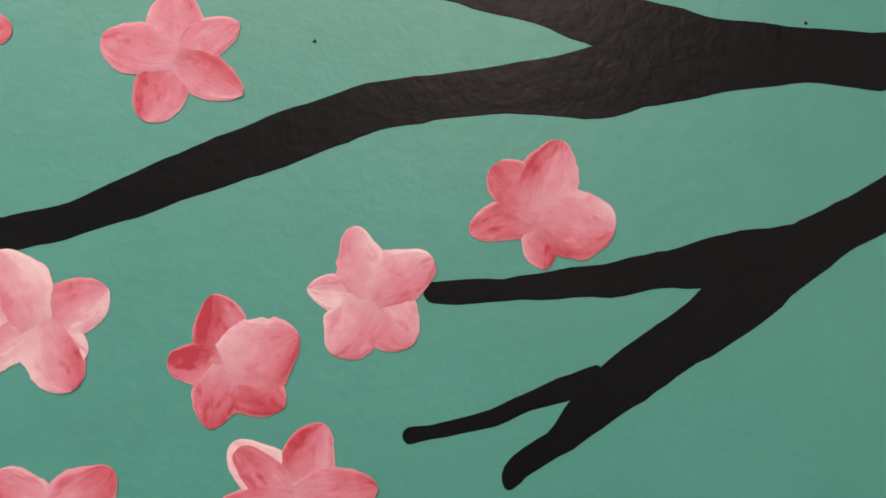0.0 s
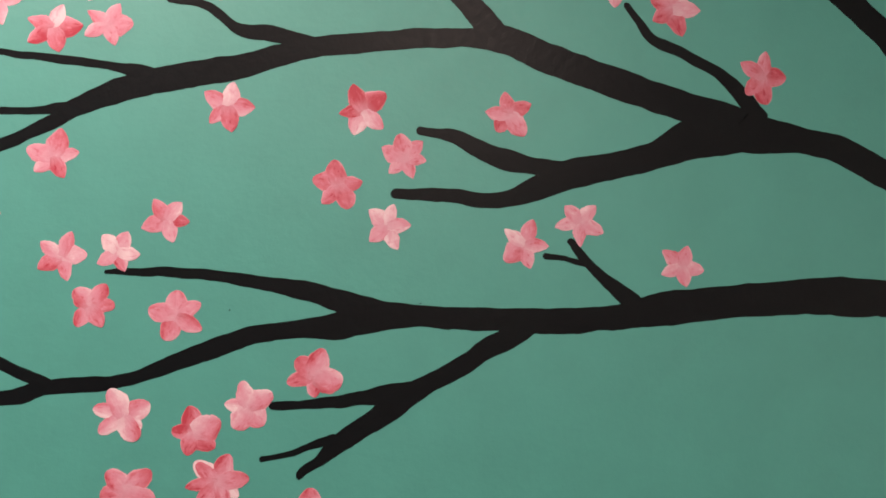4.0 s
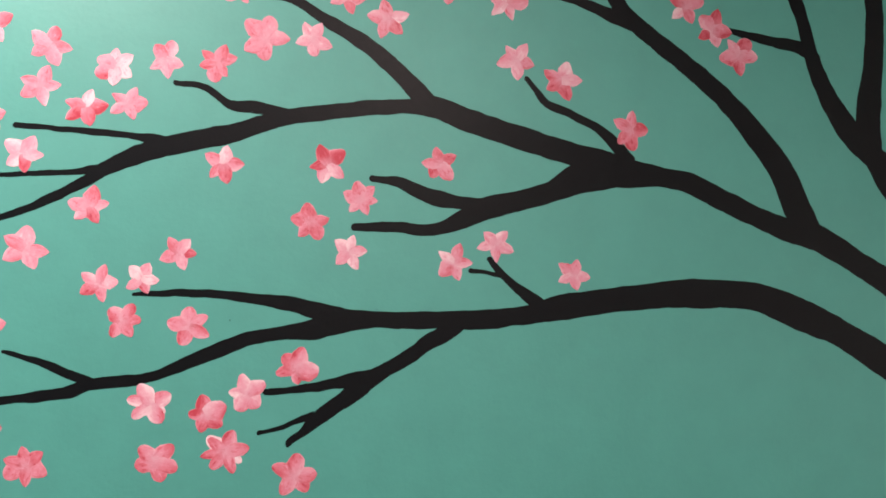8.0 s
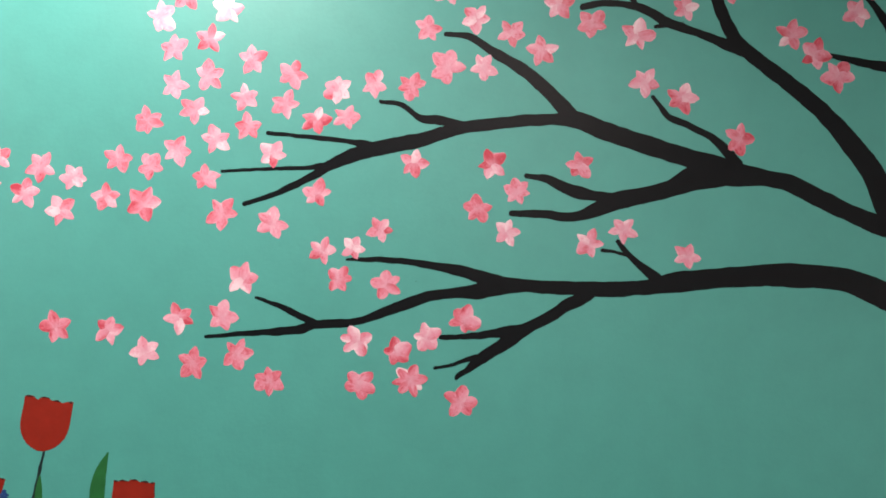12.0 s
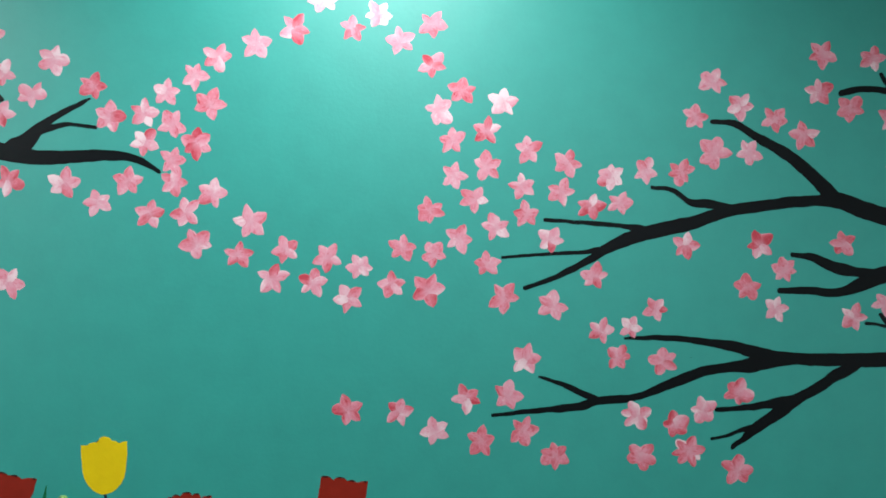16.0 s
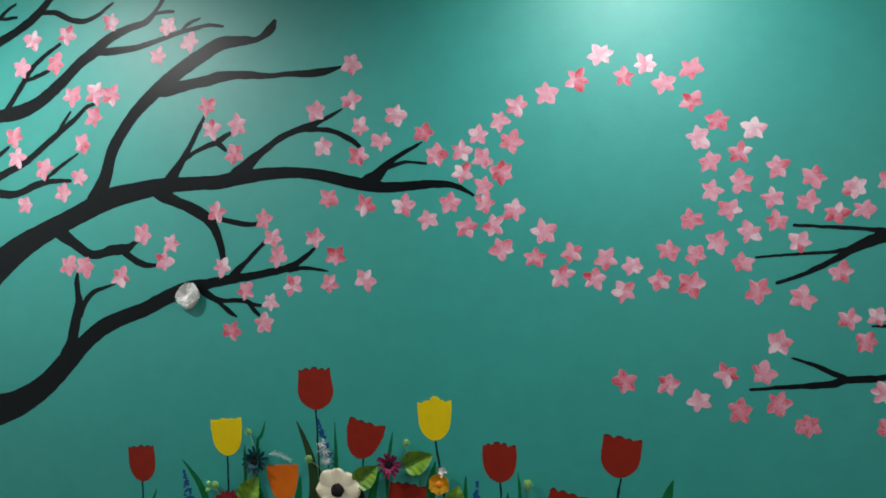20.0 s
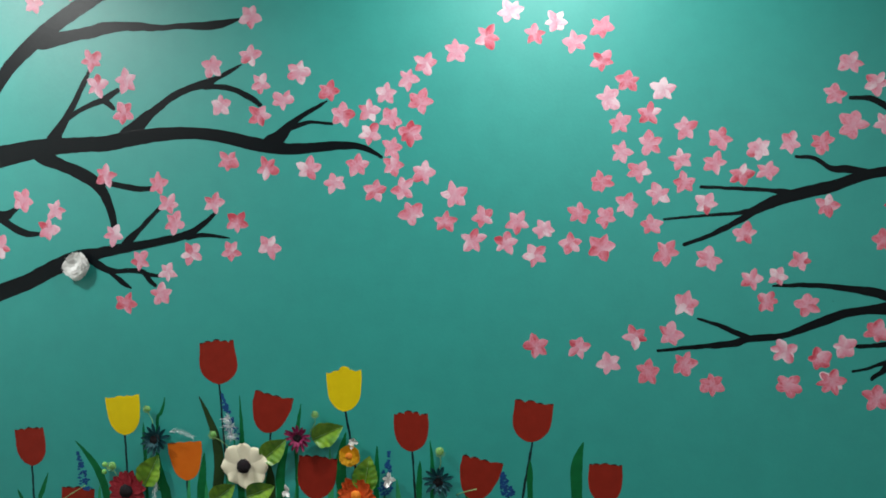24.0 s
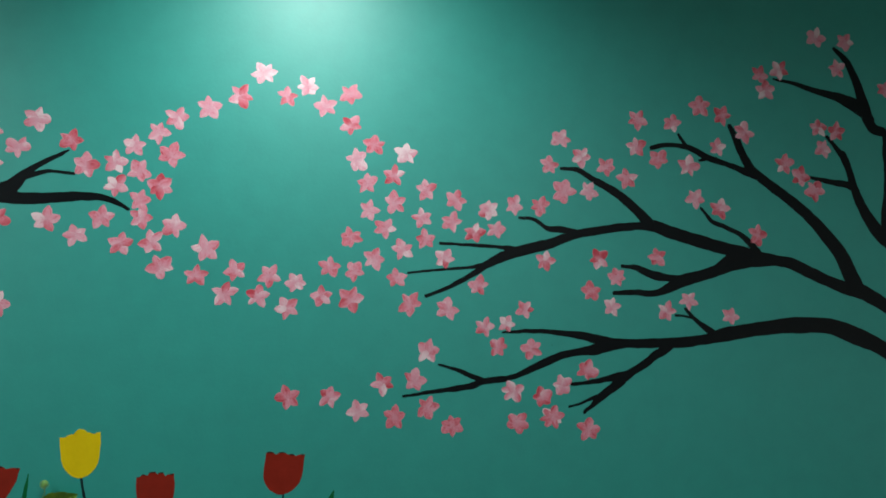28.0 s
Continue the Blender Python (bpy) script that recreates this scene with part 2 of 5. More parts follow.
def downlight(x, y):
    ob = thing("downlight_or_fill", (x, y, TOP), "round white recessed ceiling downlight along the wall, or the added fill behind", "downlight", "ceiling downlights")
    bm = bmesh.new()
    ring = []
    for k in range(32):
        a = math.tau * k / 32
        ring.append([bm.verts.new((r * math.cos(a), r * math.sin(a), z)) for r, z in ((0.075, -0.001), (0.072, -0.007), (0.055, -0.007), (0.05, -0.003))])
    for k in range(32):
        p, q = ring[k], ring[(k + 1) % 32]
        for j in range(3):
            bm.faces.new((p[j], q[j], q[j + 1], p[j + 1]))
    part("rim", bm, LAMP_RIM, ob)
    bm = bmesh.new()
    bmesh.ops.create_circle(bm, cap_ends=True, segments=32, radius=0.049)
    bmesh.ops.translate(bm, verts=bm.verts, vec=(0, 0, -0.004))
    part("lamp_glass", bm, GLOW, ob, "glowing frosted lamp glass")


# the last fitting is made up to go with the added fill
for lx, ly, *_ in LAMPS:
    downlight(lx, ly)

# ---- painted strokes ----
LAYER = [0]


def spline(points, step):
    """Points along a smooth curve through the given ones."""
    pts = [Vector(p) for p in points]
    pts = [pts[0] * 2 - pts[1], *pts, pts[-1] * 2 - pts[-2]]
    out = []
    for a, b, c, d in zip(pts, pts[1:], pts[2:], pts[3:]):
        n = max(2, round((c - b).length / step))
        for k in range(n):
            t = k / n
            out.append(0.5 * (2 * b + (c - a) * t + (2 * a - 5 * b + 4 * c - d) * t * t + (3 * b - a - 3 * c + d) * t ** 3))
    return out + [pts[-2]]


def stroke_mesh(points, mat, rag=1.0, deep=0.00008, step=0.007, name="stroke", root=1.0):
    """A flat brush stroke on the wall: a spine with widths in mm, ragged edges and a rounded tip, proud of the wall by the paint's thickness."""
    LAYER[0] += 1
    top = -(deep + 0.0000022 * (LAYER[0] % 60))
    line = spline([(x, z, w / 1000 * (root if k == 0 else 1)) for k, (x, z, w) in enumerate(points)], step)
    seed = LAYER[0] * 3.7
    bm, rows, run = bmesh.new(), [], 0.0
    last = len(line) - 1
    tip = max(line[-1].z, 0.003) / 2
    for k, p in enumerate(line):
        ahead, behind = line[min(k + 1, last)], line[max(k - 1, 0)]
        d = Vector((ahead.x - behind.x, ahead.y - behind.y))
        d = d.normalized() if d.length > 1e-6 else Vector((1, 0))
        side = Vector((-d.y, d.x))
        run += (Vector((p.x, p.y)) - Vector((behind.x, behind.y))).length
        half = max(p.z, 0.0025) / 2
        j1 = noise.noise((run * 38, seed, 0)) * 0.0021 + noise.noise((run * 120, seed, 5)) * 0.0008
        j2 = noise.noise((run * 38, seed, 9)) * 0.0021 + noise.noise((run * 120, seed, 14)) * 0.0008
        lim = half * 0.28
        a = Vector((p.x, p.y)) + side * (half + max(-lim, min(lim, j1 * rag)))
        b = Vector((p.x, p.y)) - side * (half + max(-lim, min(lim, j2 * rag)))
        rows.append((a, b))
    begin, back = Vector((line[0].x, line[0].y)), Vector((line[0].x - line[2].x, line[0].y - line[2].y)).normalized()
    side, half = Vector((-back.y, back.x)), (rows[0][0] - rows[0][1]).length / 2
    for turn in (30, 60, 82):
        c, s = math.cos(radians(turn)) * half, math.sin(radians(turn)) * half * 0.5
        rows.insert(0, (begin + back * s - side * c, begin + back * s + side * c))
    end = Vector((line[-1].x, line[-1].y))
    d = (end - Vector((line[-3].x, line[-3].y))).normalized()
    side = Vector((-d.y, d.x))
    for turn in (30, 60, 82):
        c, s = math.cos(radians(turn)), math.sin(radians(turn))
        rows.append((end + d * tip * s * 0.9 + side * tip * c, end + d * tip * s * 0.9 - side * tip * c))
    lip = 0.0005
    grid = []
    for a, b in rows:
        w = (a - b)
        inset = w.normalized() * min(lip, w.length * 0.2)
        grid.append([bm.verts.new(v) for v in ((a.x, 0.0005, a.y), (a.x, top * 0.5, a.y), (a.x - inset.x, top, a.y - inset.y), (b.x + inset.x, top, b.y + inset.y), (b.x, top * 0.5, b.y), (b.x, 0.0005, b.y))])
    for p, q in zip(grid, grid[1:]):
        for j in range(5):
            bm.faces.new((p[j], q[j], q[j + 1], p[j + 1]))
    bm.faces.new(grid[-1]), bm.faces.new(grid[0][::-1])
    bm.normal_update()
    bmesh.ops.recalc_face_normals(bm, faces=bm.faces)
    return from_bm(name, bm, mat)


def stroke(parent, name, points, root=0.6):
    ob = part(name, stroke_mesh(points, BLACK, name=name, root=root), BLACK, parent, smooth=False)
    ob.matrix_parent_inverse = parent.matrix_basis.inverted()
    return ob


# uneven white line where the teal paint stops at the corner
edge = new("trim", stroke_mesh([(WEST + 0.004, 2.94, 10), (WEST + 0.003, 2.2, 14), (WEST + 0.003, 1.5, 11), (WEST + 0.004, 0.8, 15), (WEST + 0.003, 0.02, 11)], WHITE, 2.6, step=0.012))
tagged(edge, "uneven white unpainted strip at the mural's corner", "trim", kind="structure")

# small dried paint specks on the wall
for sx, sz, sr in ((0.781, 1.313, 0.0009), (1.027, 1.319, 0.0008)):
    bm = bmesh.new()
    bmesh.ops.create_icosphere(bm, subdivisions=2, radius=sr)
    for v in bm.verts:
        v.co *= 1 + 0.35 * noise.noise(v.co * 900 + Vector((sx * 50, 0, 0)))
        v.co.y *= 0.3
    speck = new("paint_speck", from_bm("paint_speck", bm, BLACK))
    speck.location = (sx, -sr * 0.15, sz)
    tagged(speck, "tiny dark dried paint speck on the wall", "paint speck", "paint specks")

# ---- the two painted trees ----
left_tree = thing("painted_tree", (-2.49, -0.001, 0.0), "black painted cherry tree with spreading bare branches on the teal wall", "painted tree", "painted cherry trees")
right_tree = thing("painted_tree", (2.3, -0.001, 0.0), "black painted cherry tree whose long branches reach across the teal wall", "painted tree", "painted cherry trees")
stroke(left_tree, "trunk", [(-2.51, 0.02, 190), (-2.505, 0.3, 172), (-2.497, 0.62, 166)])
stroke(right_tree, "limb", [(2.196, 0.990, 87), (2.057, 1.117, 55), (1.973, 1.182, 58), (1.888, 1.237, 51), (1.819, 1.271, 60), (1.741, 1.306, 53), (1.684, 1.317, 51), (1.615, 1.321, 54), (1.570, 1.323, 50), (1.453, 1.317, 44), (1.354, 1.308, 46), (1.295, 1.298, 33), (1.207, 1.293, 35), (1.154, 1.296, 31), (1.081, 1.298, 30), (1.021, 1.305, 24), (0.975, 1.309, 20)], 1.0)
stroke(right_tree, "branch", [(1.046, 1.305, 21), (0.988, 1.308, 27), (0.9550, 1.3130, 30), (0.9181, 1.3244, 28.4), (0.8876, 1.3345, 27.0), (0.8538, 1.3415, 23.0), (0.819, 1.348, 18), (0.742, 1.360, 14), (0.660, 1.363, 11), (0.627, 1.363, 6)])
stroke(right_tree, "branch", [(1.066, 1.297, 27), (1.026, 1.302, 29), (0.989, 1.302, 36), (0.9540, 1.2975, 37), (0.9176, 1.2913, 36.3), (0.8958, 1.2885, 30), (0.8727, 1.2879, 25.7), (0.8496, 1.2854, 22.3), (0.8250, 1.2832, 22.9), (0.8019, 1.2781, 23.5), (0.7919, 1.2750, 25.6), (0.7680, 1.2664, 26.0), (0.7437, 1.2578, 25.0), (0.7195, 1.2490, 22.0), (0.6986, 1.2413, 19.4), (0.6794, 1.2344, 17.6), (0.6603, 1.2276, 17.2), (0.6411, 1.2234, 17.5), (0.6264, 1.2214, 18.0), (0.6002, 1.2208, 19.5), (0.5871, 1.2205, 20), (0.551, 1.217, 19), (0.514, 1.207, 21), (0.453, 1.202, 15), (0.380, 1.198, 11), (0.310, 1.193, 9)], 1.0)
stroke(right_tree, "twig", [(0.563, 1.221, 18), (0.520, 1.238, 16), (0.478, 1.260, 12), (0.423, 1.279, 7)])
stroke(right_tree, "branch", [(1.179, 1.284, 15), (1.1440, 1.2715, 28), (1.1114, 1.2568, 27), (1.0931, 1.2440, 26.5), (1.0721, 1.2308, 26), (1.0373, 1.2142, 24.9), (1.0147, 1.2011, 29.0), (0.9922, 1.1860, 31.7), (0.9680, 1.1692, 28.8), (0.9404, 1.1526, 25.3), (0.9233, 1.1409, 25.9), (0.9078, 1.1289, 21.1), (0.8958, 1.1169, 13.6), (0.8856, 1.1117, 12.6), (0.8740, 1.1052, 11), (0.8700, 1.0995, 9), (0.8688, 1.0965, 6)])
stroke(right_tree, "twig", [(1.0390, 1.2152, 18.0), (1.0199, 1.2089, 20.7), (0.9975, 1.2040, 24.8), (0.9768, 1.2001, 26.8), (0.9580, 1.1975, 21.3), (0.9408, 1.1960, 17.8), (0.9203, 1.1928, 16.7), (0.9033, 1.1919, 14.3), (0.8863, 1.1904, 11.9), (0.8694, 1.1896, 10.8), (0.8525, 1.1897, 10.8), (0.8350, 1.1892, 10.1)])
stroke(right_tree, "twig", [(0.9148, 1.1461, 17.0), (0.8961, 1.1399, 10.9), (0.8791, 1.1354, 7.0), (0.8621, 1.1285, 7.4), (0.8451, 1.1244, 6.9), (0.8317, 1.1226, 7.6), (0.8222, 1.1213, 8.4)])
stroke(right_tree, "twig", [(1.314, 1.316, 41), (1.285, 1.339, 20), (1.263, 1.358, 13), (1.244, 1.379, 13), (1.228, 1.399, 10)])
stroke(right_tree, "twig", [(1.262, 1.363, 12), (1.220, 1.377, 8), (1.193, 1.380, 7)])
stroke(right_tree, "limb", [(2.141, 1.182, 66), (2.0572, 1.2714, 48), (1.9931, 1.3262, 48), (1.9294, 1.3684, 46), (1.8536, 1.4153, 50), (1.7907, 1.434, 42), (1.7284, 1.4615, 39.1), (1.6666, 1.493, 40.5), (1.6053, 1.5248, 37), (1.5442, 1.538, 38), (1.473, 1.549, 58), (1.4475, 1.566, 44), (1.3758, 1.586, 42.7), (1.3165, 1.6058, 42.2), (1.2577, 1.6255, 41.9), (1.1994, 1.6462, 41.2), (1.1415, 1.6702, 39), (1.090, 1.672, 27), (1.016, 1.669, 28), (0.940, 1.662, 27), (0.875, 1.653, 28), (0.800, 1.631, 32), (0.737, 1.619, 36), (0.662, 1.603, 32), (0.600, 1.580, 26), (0.552, 1.552, 18), (0.475, 1.515, 14), (0.395, 1.489, 9)])
stroke(right_tree, "branch", [(1.135, 1.669, 66), (1.090, 1.723, 31), (1.028, 1.780, 28), (0.956, 1.826, 21), (0.904, 1.860, 16), (0.851, 1.867, 11)])
stroke(right_tree, "twig", [(0.895, 1.661, 22), (0.834, 1.673, 22), (0.791, 1.679, 15), (0.754, 1.707, 12), (0.704, 1.717, 9)])
stroke(right_tree, "twig", [(0.696, 1.616, 26), (0.660, 1.622, 17), (0.625, 1.628, 12), (0.540, 1.639, 10), (0.449, 1.648, 9)])
stroke(right_tree, "twig", [(0.596, 1.578, 20), (0.565, 1.573, 14), (0.539, 1.569, 11), (0.454, 1.568, 9), (0.345, 1.563, 7)])
stroke(right_tree, "branch", [(1.489, 1.539, 41), (1.454, 1.539, 43), (1.396, 1.537, 54), (1.348, 1.516, 39), (1.288, 1.501, 36), (1.227, 1.489, 40), (1.182, 1.470, 33), (1.150, 1.458, 23), (1.115, 1.454, 21), (1.068, 1.461, 19), (0.994, 1.463, 13)])
stroke(right_tree, "twig", [(1.242, 1.497, 32), (1.177, 1.501, 24), (1.125, 1.515, 28), (1.075, 1.538, 19), (1.028, 1.547, 12)])
stroke(right_tree, "twig", [(1.497, 1.567, 37), (1.466, 1.601, 22), (1.436, 1.629, 16), (1.381, 1.658, 15), (1.344, 1.675, 15), (1.326, 1.698, 11), (1.309, 1.721, 7)])
stroke(right_tree, "limb", [(1.853, 1.415, 58), (1.820, 1.467, 54.5), (1.7895, 1.5427, 50.4), (1.7488, 1.6016, 46.4), (1.6899, 1.6732, 38.6), (1.6214, 1.7358, 35.8), (1.5486, 1.7943, 33), (1.4969, 1.8419, 30.4), (1.4686, 1.8968, 29), (1.450, 1.950, 25), (1.433, 1.988, 16)])
stroke(right_tree, "branch", [(1.527, 1.806, 21), (1.498, 1.824, 25), (1.412, 1.861, 19), (1.342, 1.888, 21), (1.296, 1.915, 21), (1.239, 1.930, 17), (1.190, 1.930, 15), (1.157, 1.923, 15)])
stroke(right_tree, "twig", [(1.283, 1.919, 15), (1.265, 1.942, 12), (1.253, 1.965, 10)])
stroke(right_tree, "twig", [(1.378, 1.883, 15), (1.342, 1.880, 11), (1.318, 1.877, 9)])
stroke(right_tree, "trunk", [(2.112, 1.109, 76), (2.105, 1.179, 64), (2.091, 1.300, 51), (2.077, 1.377, 47), (2.049, 1.454, 50), (2.012, 1.511, 51), (1.984, 1.561, 48)], 1.0)
stroke(right_tree, "limb", [(1.982, 1.573, 49), (1.972, 1.637, 52), (1.984, 1.714, 44), (1.996, 1.810, 38), (1.998, 1.883, 37), (1.996, 1.944, 33), (1.948, 1.970, 39), (1.928, 2.039, 42), (1.908, 2.122, 31), (1.882, 2.193, 25), (1.855, 2.224, 20), (1.837, 2.244, 14)])
stroke(right_tree, "branch", [(1.949, 1.990, 49), (1.917, 2.030, 49), (1.868, 2.060, 42), (1.817, 2.081, 29), (1.747, 2.101, 20), (1.677, 2.126, 14), (1.605, 2.143, 8)])
stroke(right_tree, "branch", [(1.979, 1.555, 49), (1.937, 1.607, 47), (1.903, 1.660, 41), (1.875, 1.719, 34), (1.860, 1.769, 29), (1.848, 1.827, 26), (1.829, 1.880, 29), (1.822, 1.883, 22), (1.800, 1.916, 16), (1.778, 1.942, 12)])
stroke(right_tree, "twig", [(1.872, 1.751, 40), (1.841, 1.775, 27), (1.777, 1.789, 19), (1.702, 1.807, 11)])
stroke(left_tree, "trunk", [(-2.487, 0.479, 199), (-2.482, 0.653, 196), (-2.476, 0.836, 196), (-2.466, 0.972, 204), (-2.453, 1.074, 231), (-2.452, 1.192, 219), (-2.449, 1.294, 186), (-2.444, 1.407, 201), (-2.470, 1.503, 197), (-2.554, 1.595, 117), (-2.595, 1.688, 130)], 1.0)
stroke(left_tree, "limb", [(-2.582, 1.641, 125), (-2.619, 1.744, 126), (-2.655, 1.834, 112), (-2.696, 1.911, 76), (-2.742, 2.003, 71), (-2.773, 2.090, 85), (-2.788, 2.169, 87), (-2.816, 2.238, 56), (-2.838, 2.288, 52), (-2.869, 2.323, 29), (-2.909, 2.347, 8)])
stroke(left_tree, "twig", [(-2.746, 2.145, 53), (-2.728, 2.240, 43), (-2.728, 2.301, 40), (-2.744, 2.351, 29), (-2.765, 2.382, 23), (-2.800, 2.400, 16)])
stroke(left_tree, "twig", [(-2.726, 2.264, 36), (-2.709, 2.311, 29), (-2.697, 2.347, 23), (-2.696, 2.388, 13)])
stroke(left_tree, "twig", [(-2.716, 1.944, 62), (-2.777, 1.971, 35), (-2.851, 1.981, 25), (-2.914, 2.002, 13)])
stroke(left_tree, "twig", [(-2.824, 1.978, 28), (-2.861, 2.026, 22), (-2.891, 2.089, 17), (-2.907, 2.129, 13)])
stroke(left_tree, "limb", [(-2.582, 1.641, 132), (-2.593, 1.746, 133), (-2.588, 1.840, 138), (-2.576, 1.916, 102), (-2.550, 1.998, 69), (-2.512, 2.079, 76), (-2.508, 2.162, 71), (-2.525, 2.236, 58), (-2.558, 2.316, 57), (-2.568, 2.390, 81), (-2.570, 2.432, 83)])
stroke(left_tree, "branch", [(-2.566, 2.425, 70), (-2.614, 2.487, 51), (-2.666, 2.556, 42), (-2.697, 2.599, 33), (-2.733, 2.642, 21), (-2.771, 2.679, 18)])
stroke(left_tree, "twig", [(-2.679, 2.567, 36), (-2.669, 2.615, 29), (-2.636, 2.666, 21), (-2.593, 2.716, 18)])
stroke(left_tree, "twig", [(-2.682, 2.558, 25), (-2.762, 2.568, 20), (-2.816, 2.579, 18), (-2.876, 2.604, 16)])
stroke(left_tree, "branch", [(-2.583, 2.379, 50), (-2.643, 2.433, 38), (-2.717, 2.475, 34), (-2.784, 2.487, 30), (-2.852, 2.484, 25), (-2.916, 2.467, 21)])
stroke(left_tree, "limb", [(-2.553, 2.416, 64), (-2.485, 2.437, 44), (-2.384, 2.457, 33), (-2.281, 2.482, 38), (-2.180, 2.520, 34), (-2.097, 2.564, 37), (-2.043, 2.608, 30), (-1.989, 2.661, 23)])
stroke(left_tree, "branch", [(-2.529, 2.442, 41), (-2.507, 2.513, 36), (-2.466, 2.570, 35), (-2.391, 2.600, 28), (-2.332, 2.637, 24), (-2.283, 2.681, 21)])
stroke(left_tree, "twig", [(-2.429, 2.575, 19), (-2.338, 2.565, 23), (-2.261, 2.579, 22), (-2.221, 2.606, 15), (-2.179, 2.627, 12)])
stroke(left_tree, "twig", [(-2.261, 2.581, 16), (-2.220, 2.576, 14), (-2.174, 2.576, 11)])
stroke(left_tree, "twig", [(-2.066, 2.578, 27), (-2.000, 2.571, 21), (-1.939, 2.539, 21), (-1.877, 2.524, 20), (-1.817, 2.540, 16), (-1.756, 2.575, 11)])
stroke(left_tree, "limb", [(-2.504, 2.176, 62), (-2.403, 2.187, 47), (-2.299, 2.206, 44), (-2.182, 2.213, 55), (-2.084, 2.240, 51), (-1.990, 2.298, 48), (-1.898, 2.370, 42), (-1.834, 2.406, 46), (-1.770, 2.448, 36), (-1.695, 2.473, 30), (-1.620, 2.489, 24), (-1.577, 2.525, 18), (-1.542, 2.571, 14)])
stroke(left_tree, "twig", [(-1.589, 2.514, 15), (-1.548, 2.515, 13), (-1.507, 2.512, 10)])
stroke(left_tree, "branch", [(-1.846, 2.401, 30), (-1.756, 2.399, 30), (-1.667, 2.400, 23), (-1.569, 2.416, 19), (-1.486, 2.434, 17), (-1.416, 2.442, 16), (-1.370, 2.446, 14), (-1.315, 2.435, 10)])
stroke(left_tree, "twig", [(-1.486, 2.434, 15), (-1.451, 2.459, 13), (-1.403, 2.475, 8)])
stroke(left_tree, "twig", [(-2.226, 2.223, 38), (-2.179, 2.280, 24), (-2.144, 2.326, 24), (-2.104, 2.376, 20), (-2.044, 2.419, 17), (-1.982, 2.451, 14)])
stroke(left_tree, "twig", [(-2.141, 2.330, 21), (-2.088, 2.341, 18), (-2.033, 2.357, 14)])
stroke(left_tree, "limb", [(-2.596, 1.741, 91), (-2.506, 1.833, 70), (-2.400, 1.895, 58), (-2.317, 1.943, 70), (-2.259, 1.979, 34), (-2.146, 2.022, 28), (-2.059, 2.076, 26), (-1.984, 2.126, 24), (-1.918, 2.169, 21), (-1.874, 2.204, 16), (-1.820, 2.217, 11)])
stroke(left_tree, "twig", [(-2.000, 2.116, 21), (-1.971, 2.156, 15), (-1.940, 2.195, 10)])
stroke(left_tree, "branch", [(-2.323, 1.941, 47), (-2.242, 1.915, 32), (-2.170, 1.912, 27), (-2.087, 1.939, 27), (-2.018, 1.947, 20), (-1.942, 1.943, 13)])
stroke(left_tree, "twig", [(-2.065, 1.947, 21), (-1.992, 1.994, 16), (-1.911, 2.039, 9)])
stroke(left_tree, "twig", [(-2.359, 1.961, 40), (-2.334, 2.005, 27), (-2.277, 2.047, 20), (-2.212, 2.089, 12)])
stroke(left_tree, "limb", [(-2.437, 1.356, 184), (-2.417, 1.493, 165), (-2.340, 1.582, 128), (-2.197, 1.689, 103), (-2.069, 1.755, 80), (-1.926, 1.811, 72), (-1.790, 1.864, 78), (-1.683, 1.883, 68), (-1.562, 1.897, 58), (-1.441, 1.898, 48), (-1.346, 1.896, 50), (-1.250, 1.906, 49), (-1.151, 1.911, 43), (-1.072, 1.909, 38), (-1.003, 1.900, 37), (-0.935, 1.884, 40), (-0.860, 1.861, 41), (-0.803, 1.848, 41), (-0.748, 1.837, 35), (-0.670, 1.836, 31), (-0.5798, 1.8365, 25), (-0.5117, 1.8244, 18), (-0.460, 1.793, 9)])
stroke(left_tree, "limb", [(-1.836, 1.859, 135), (-1.795, 1.943, 54), (-1.760, 2.046, 47), (-1.686, 2.147, 46), (-1.621, 2.206, 50), (-1.547, 2.260, 53), (-1.471, 2.306, 54), (-1.396, 2.344, 53), (-1.323, 2.375, 48), (-1.240, 2.375, 34), (-1.182, 2.375, 21), (-1.137, 2.403, 34), (-1.121, 2.427, 19)])
stroke(left_tree, "branch", [(-1.590, 2.236, 40), (-1.553, 2.234, 46), (-1.514, 2.238, 45.2), (-1.433, 2.247, 38.9), (-1.379, 2.251, 38.8), (-1.333, 2.259, 38.5), (-1.275, 2.259, 30.3), (-1.223, 2.255, 28.1), (-1.152, 2.244, 20.5), (-1.072, 2.242, 18.6), (-1.003, 2.236, 26.7), (-0.954, 2.236, 27.7), (-0.921, 2.240, 18.6), (-0.882, 2.246, 7.4)], 0.9)
stroke(left_tree, "branch", [(-1.526, 1.919, 59.9), (-1.515, 1.938, 40.4), (-1.493, 1.967, 29.7), (-1.466, 2.005, 23.4), (-1.437, 2.051, 20.2), (-1.411, 2.096, 17), (-1.391, 2.131, 10.6)], 0.9)
stroke(left_tree, "twig", [(-1.471, 1.986, 20.2), (-1.434, 2.006, 16), (-1.391, 2.022, 17.6), (-1.353, 2.033, 21.5), (-1.328, 2.044, 21.8), (-1.298, 2.060, 15.9)], 0.9)
stroke(left_tree, "twig", [(-1.343, 2.030, 22.9), (-1.325, 2.015, 17.3), (-1.314, 2.003, 11.7)], 0.9)
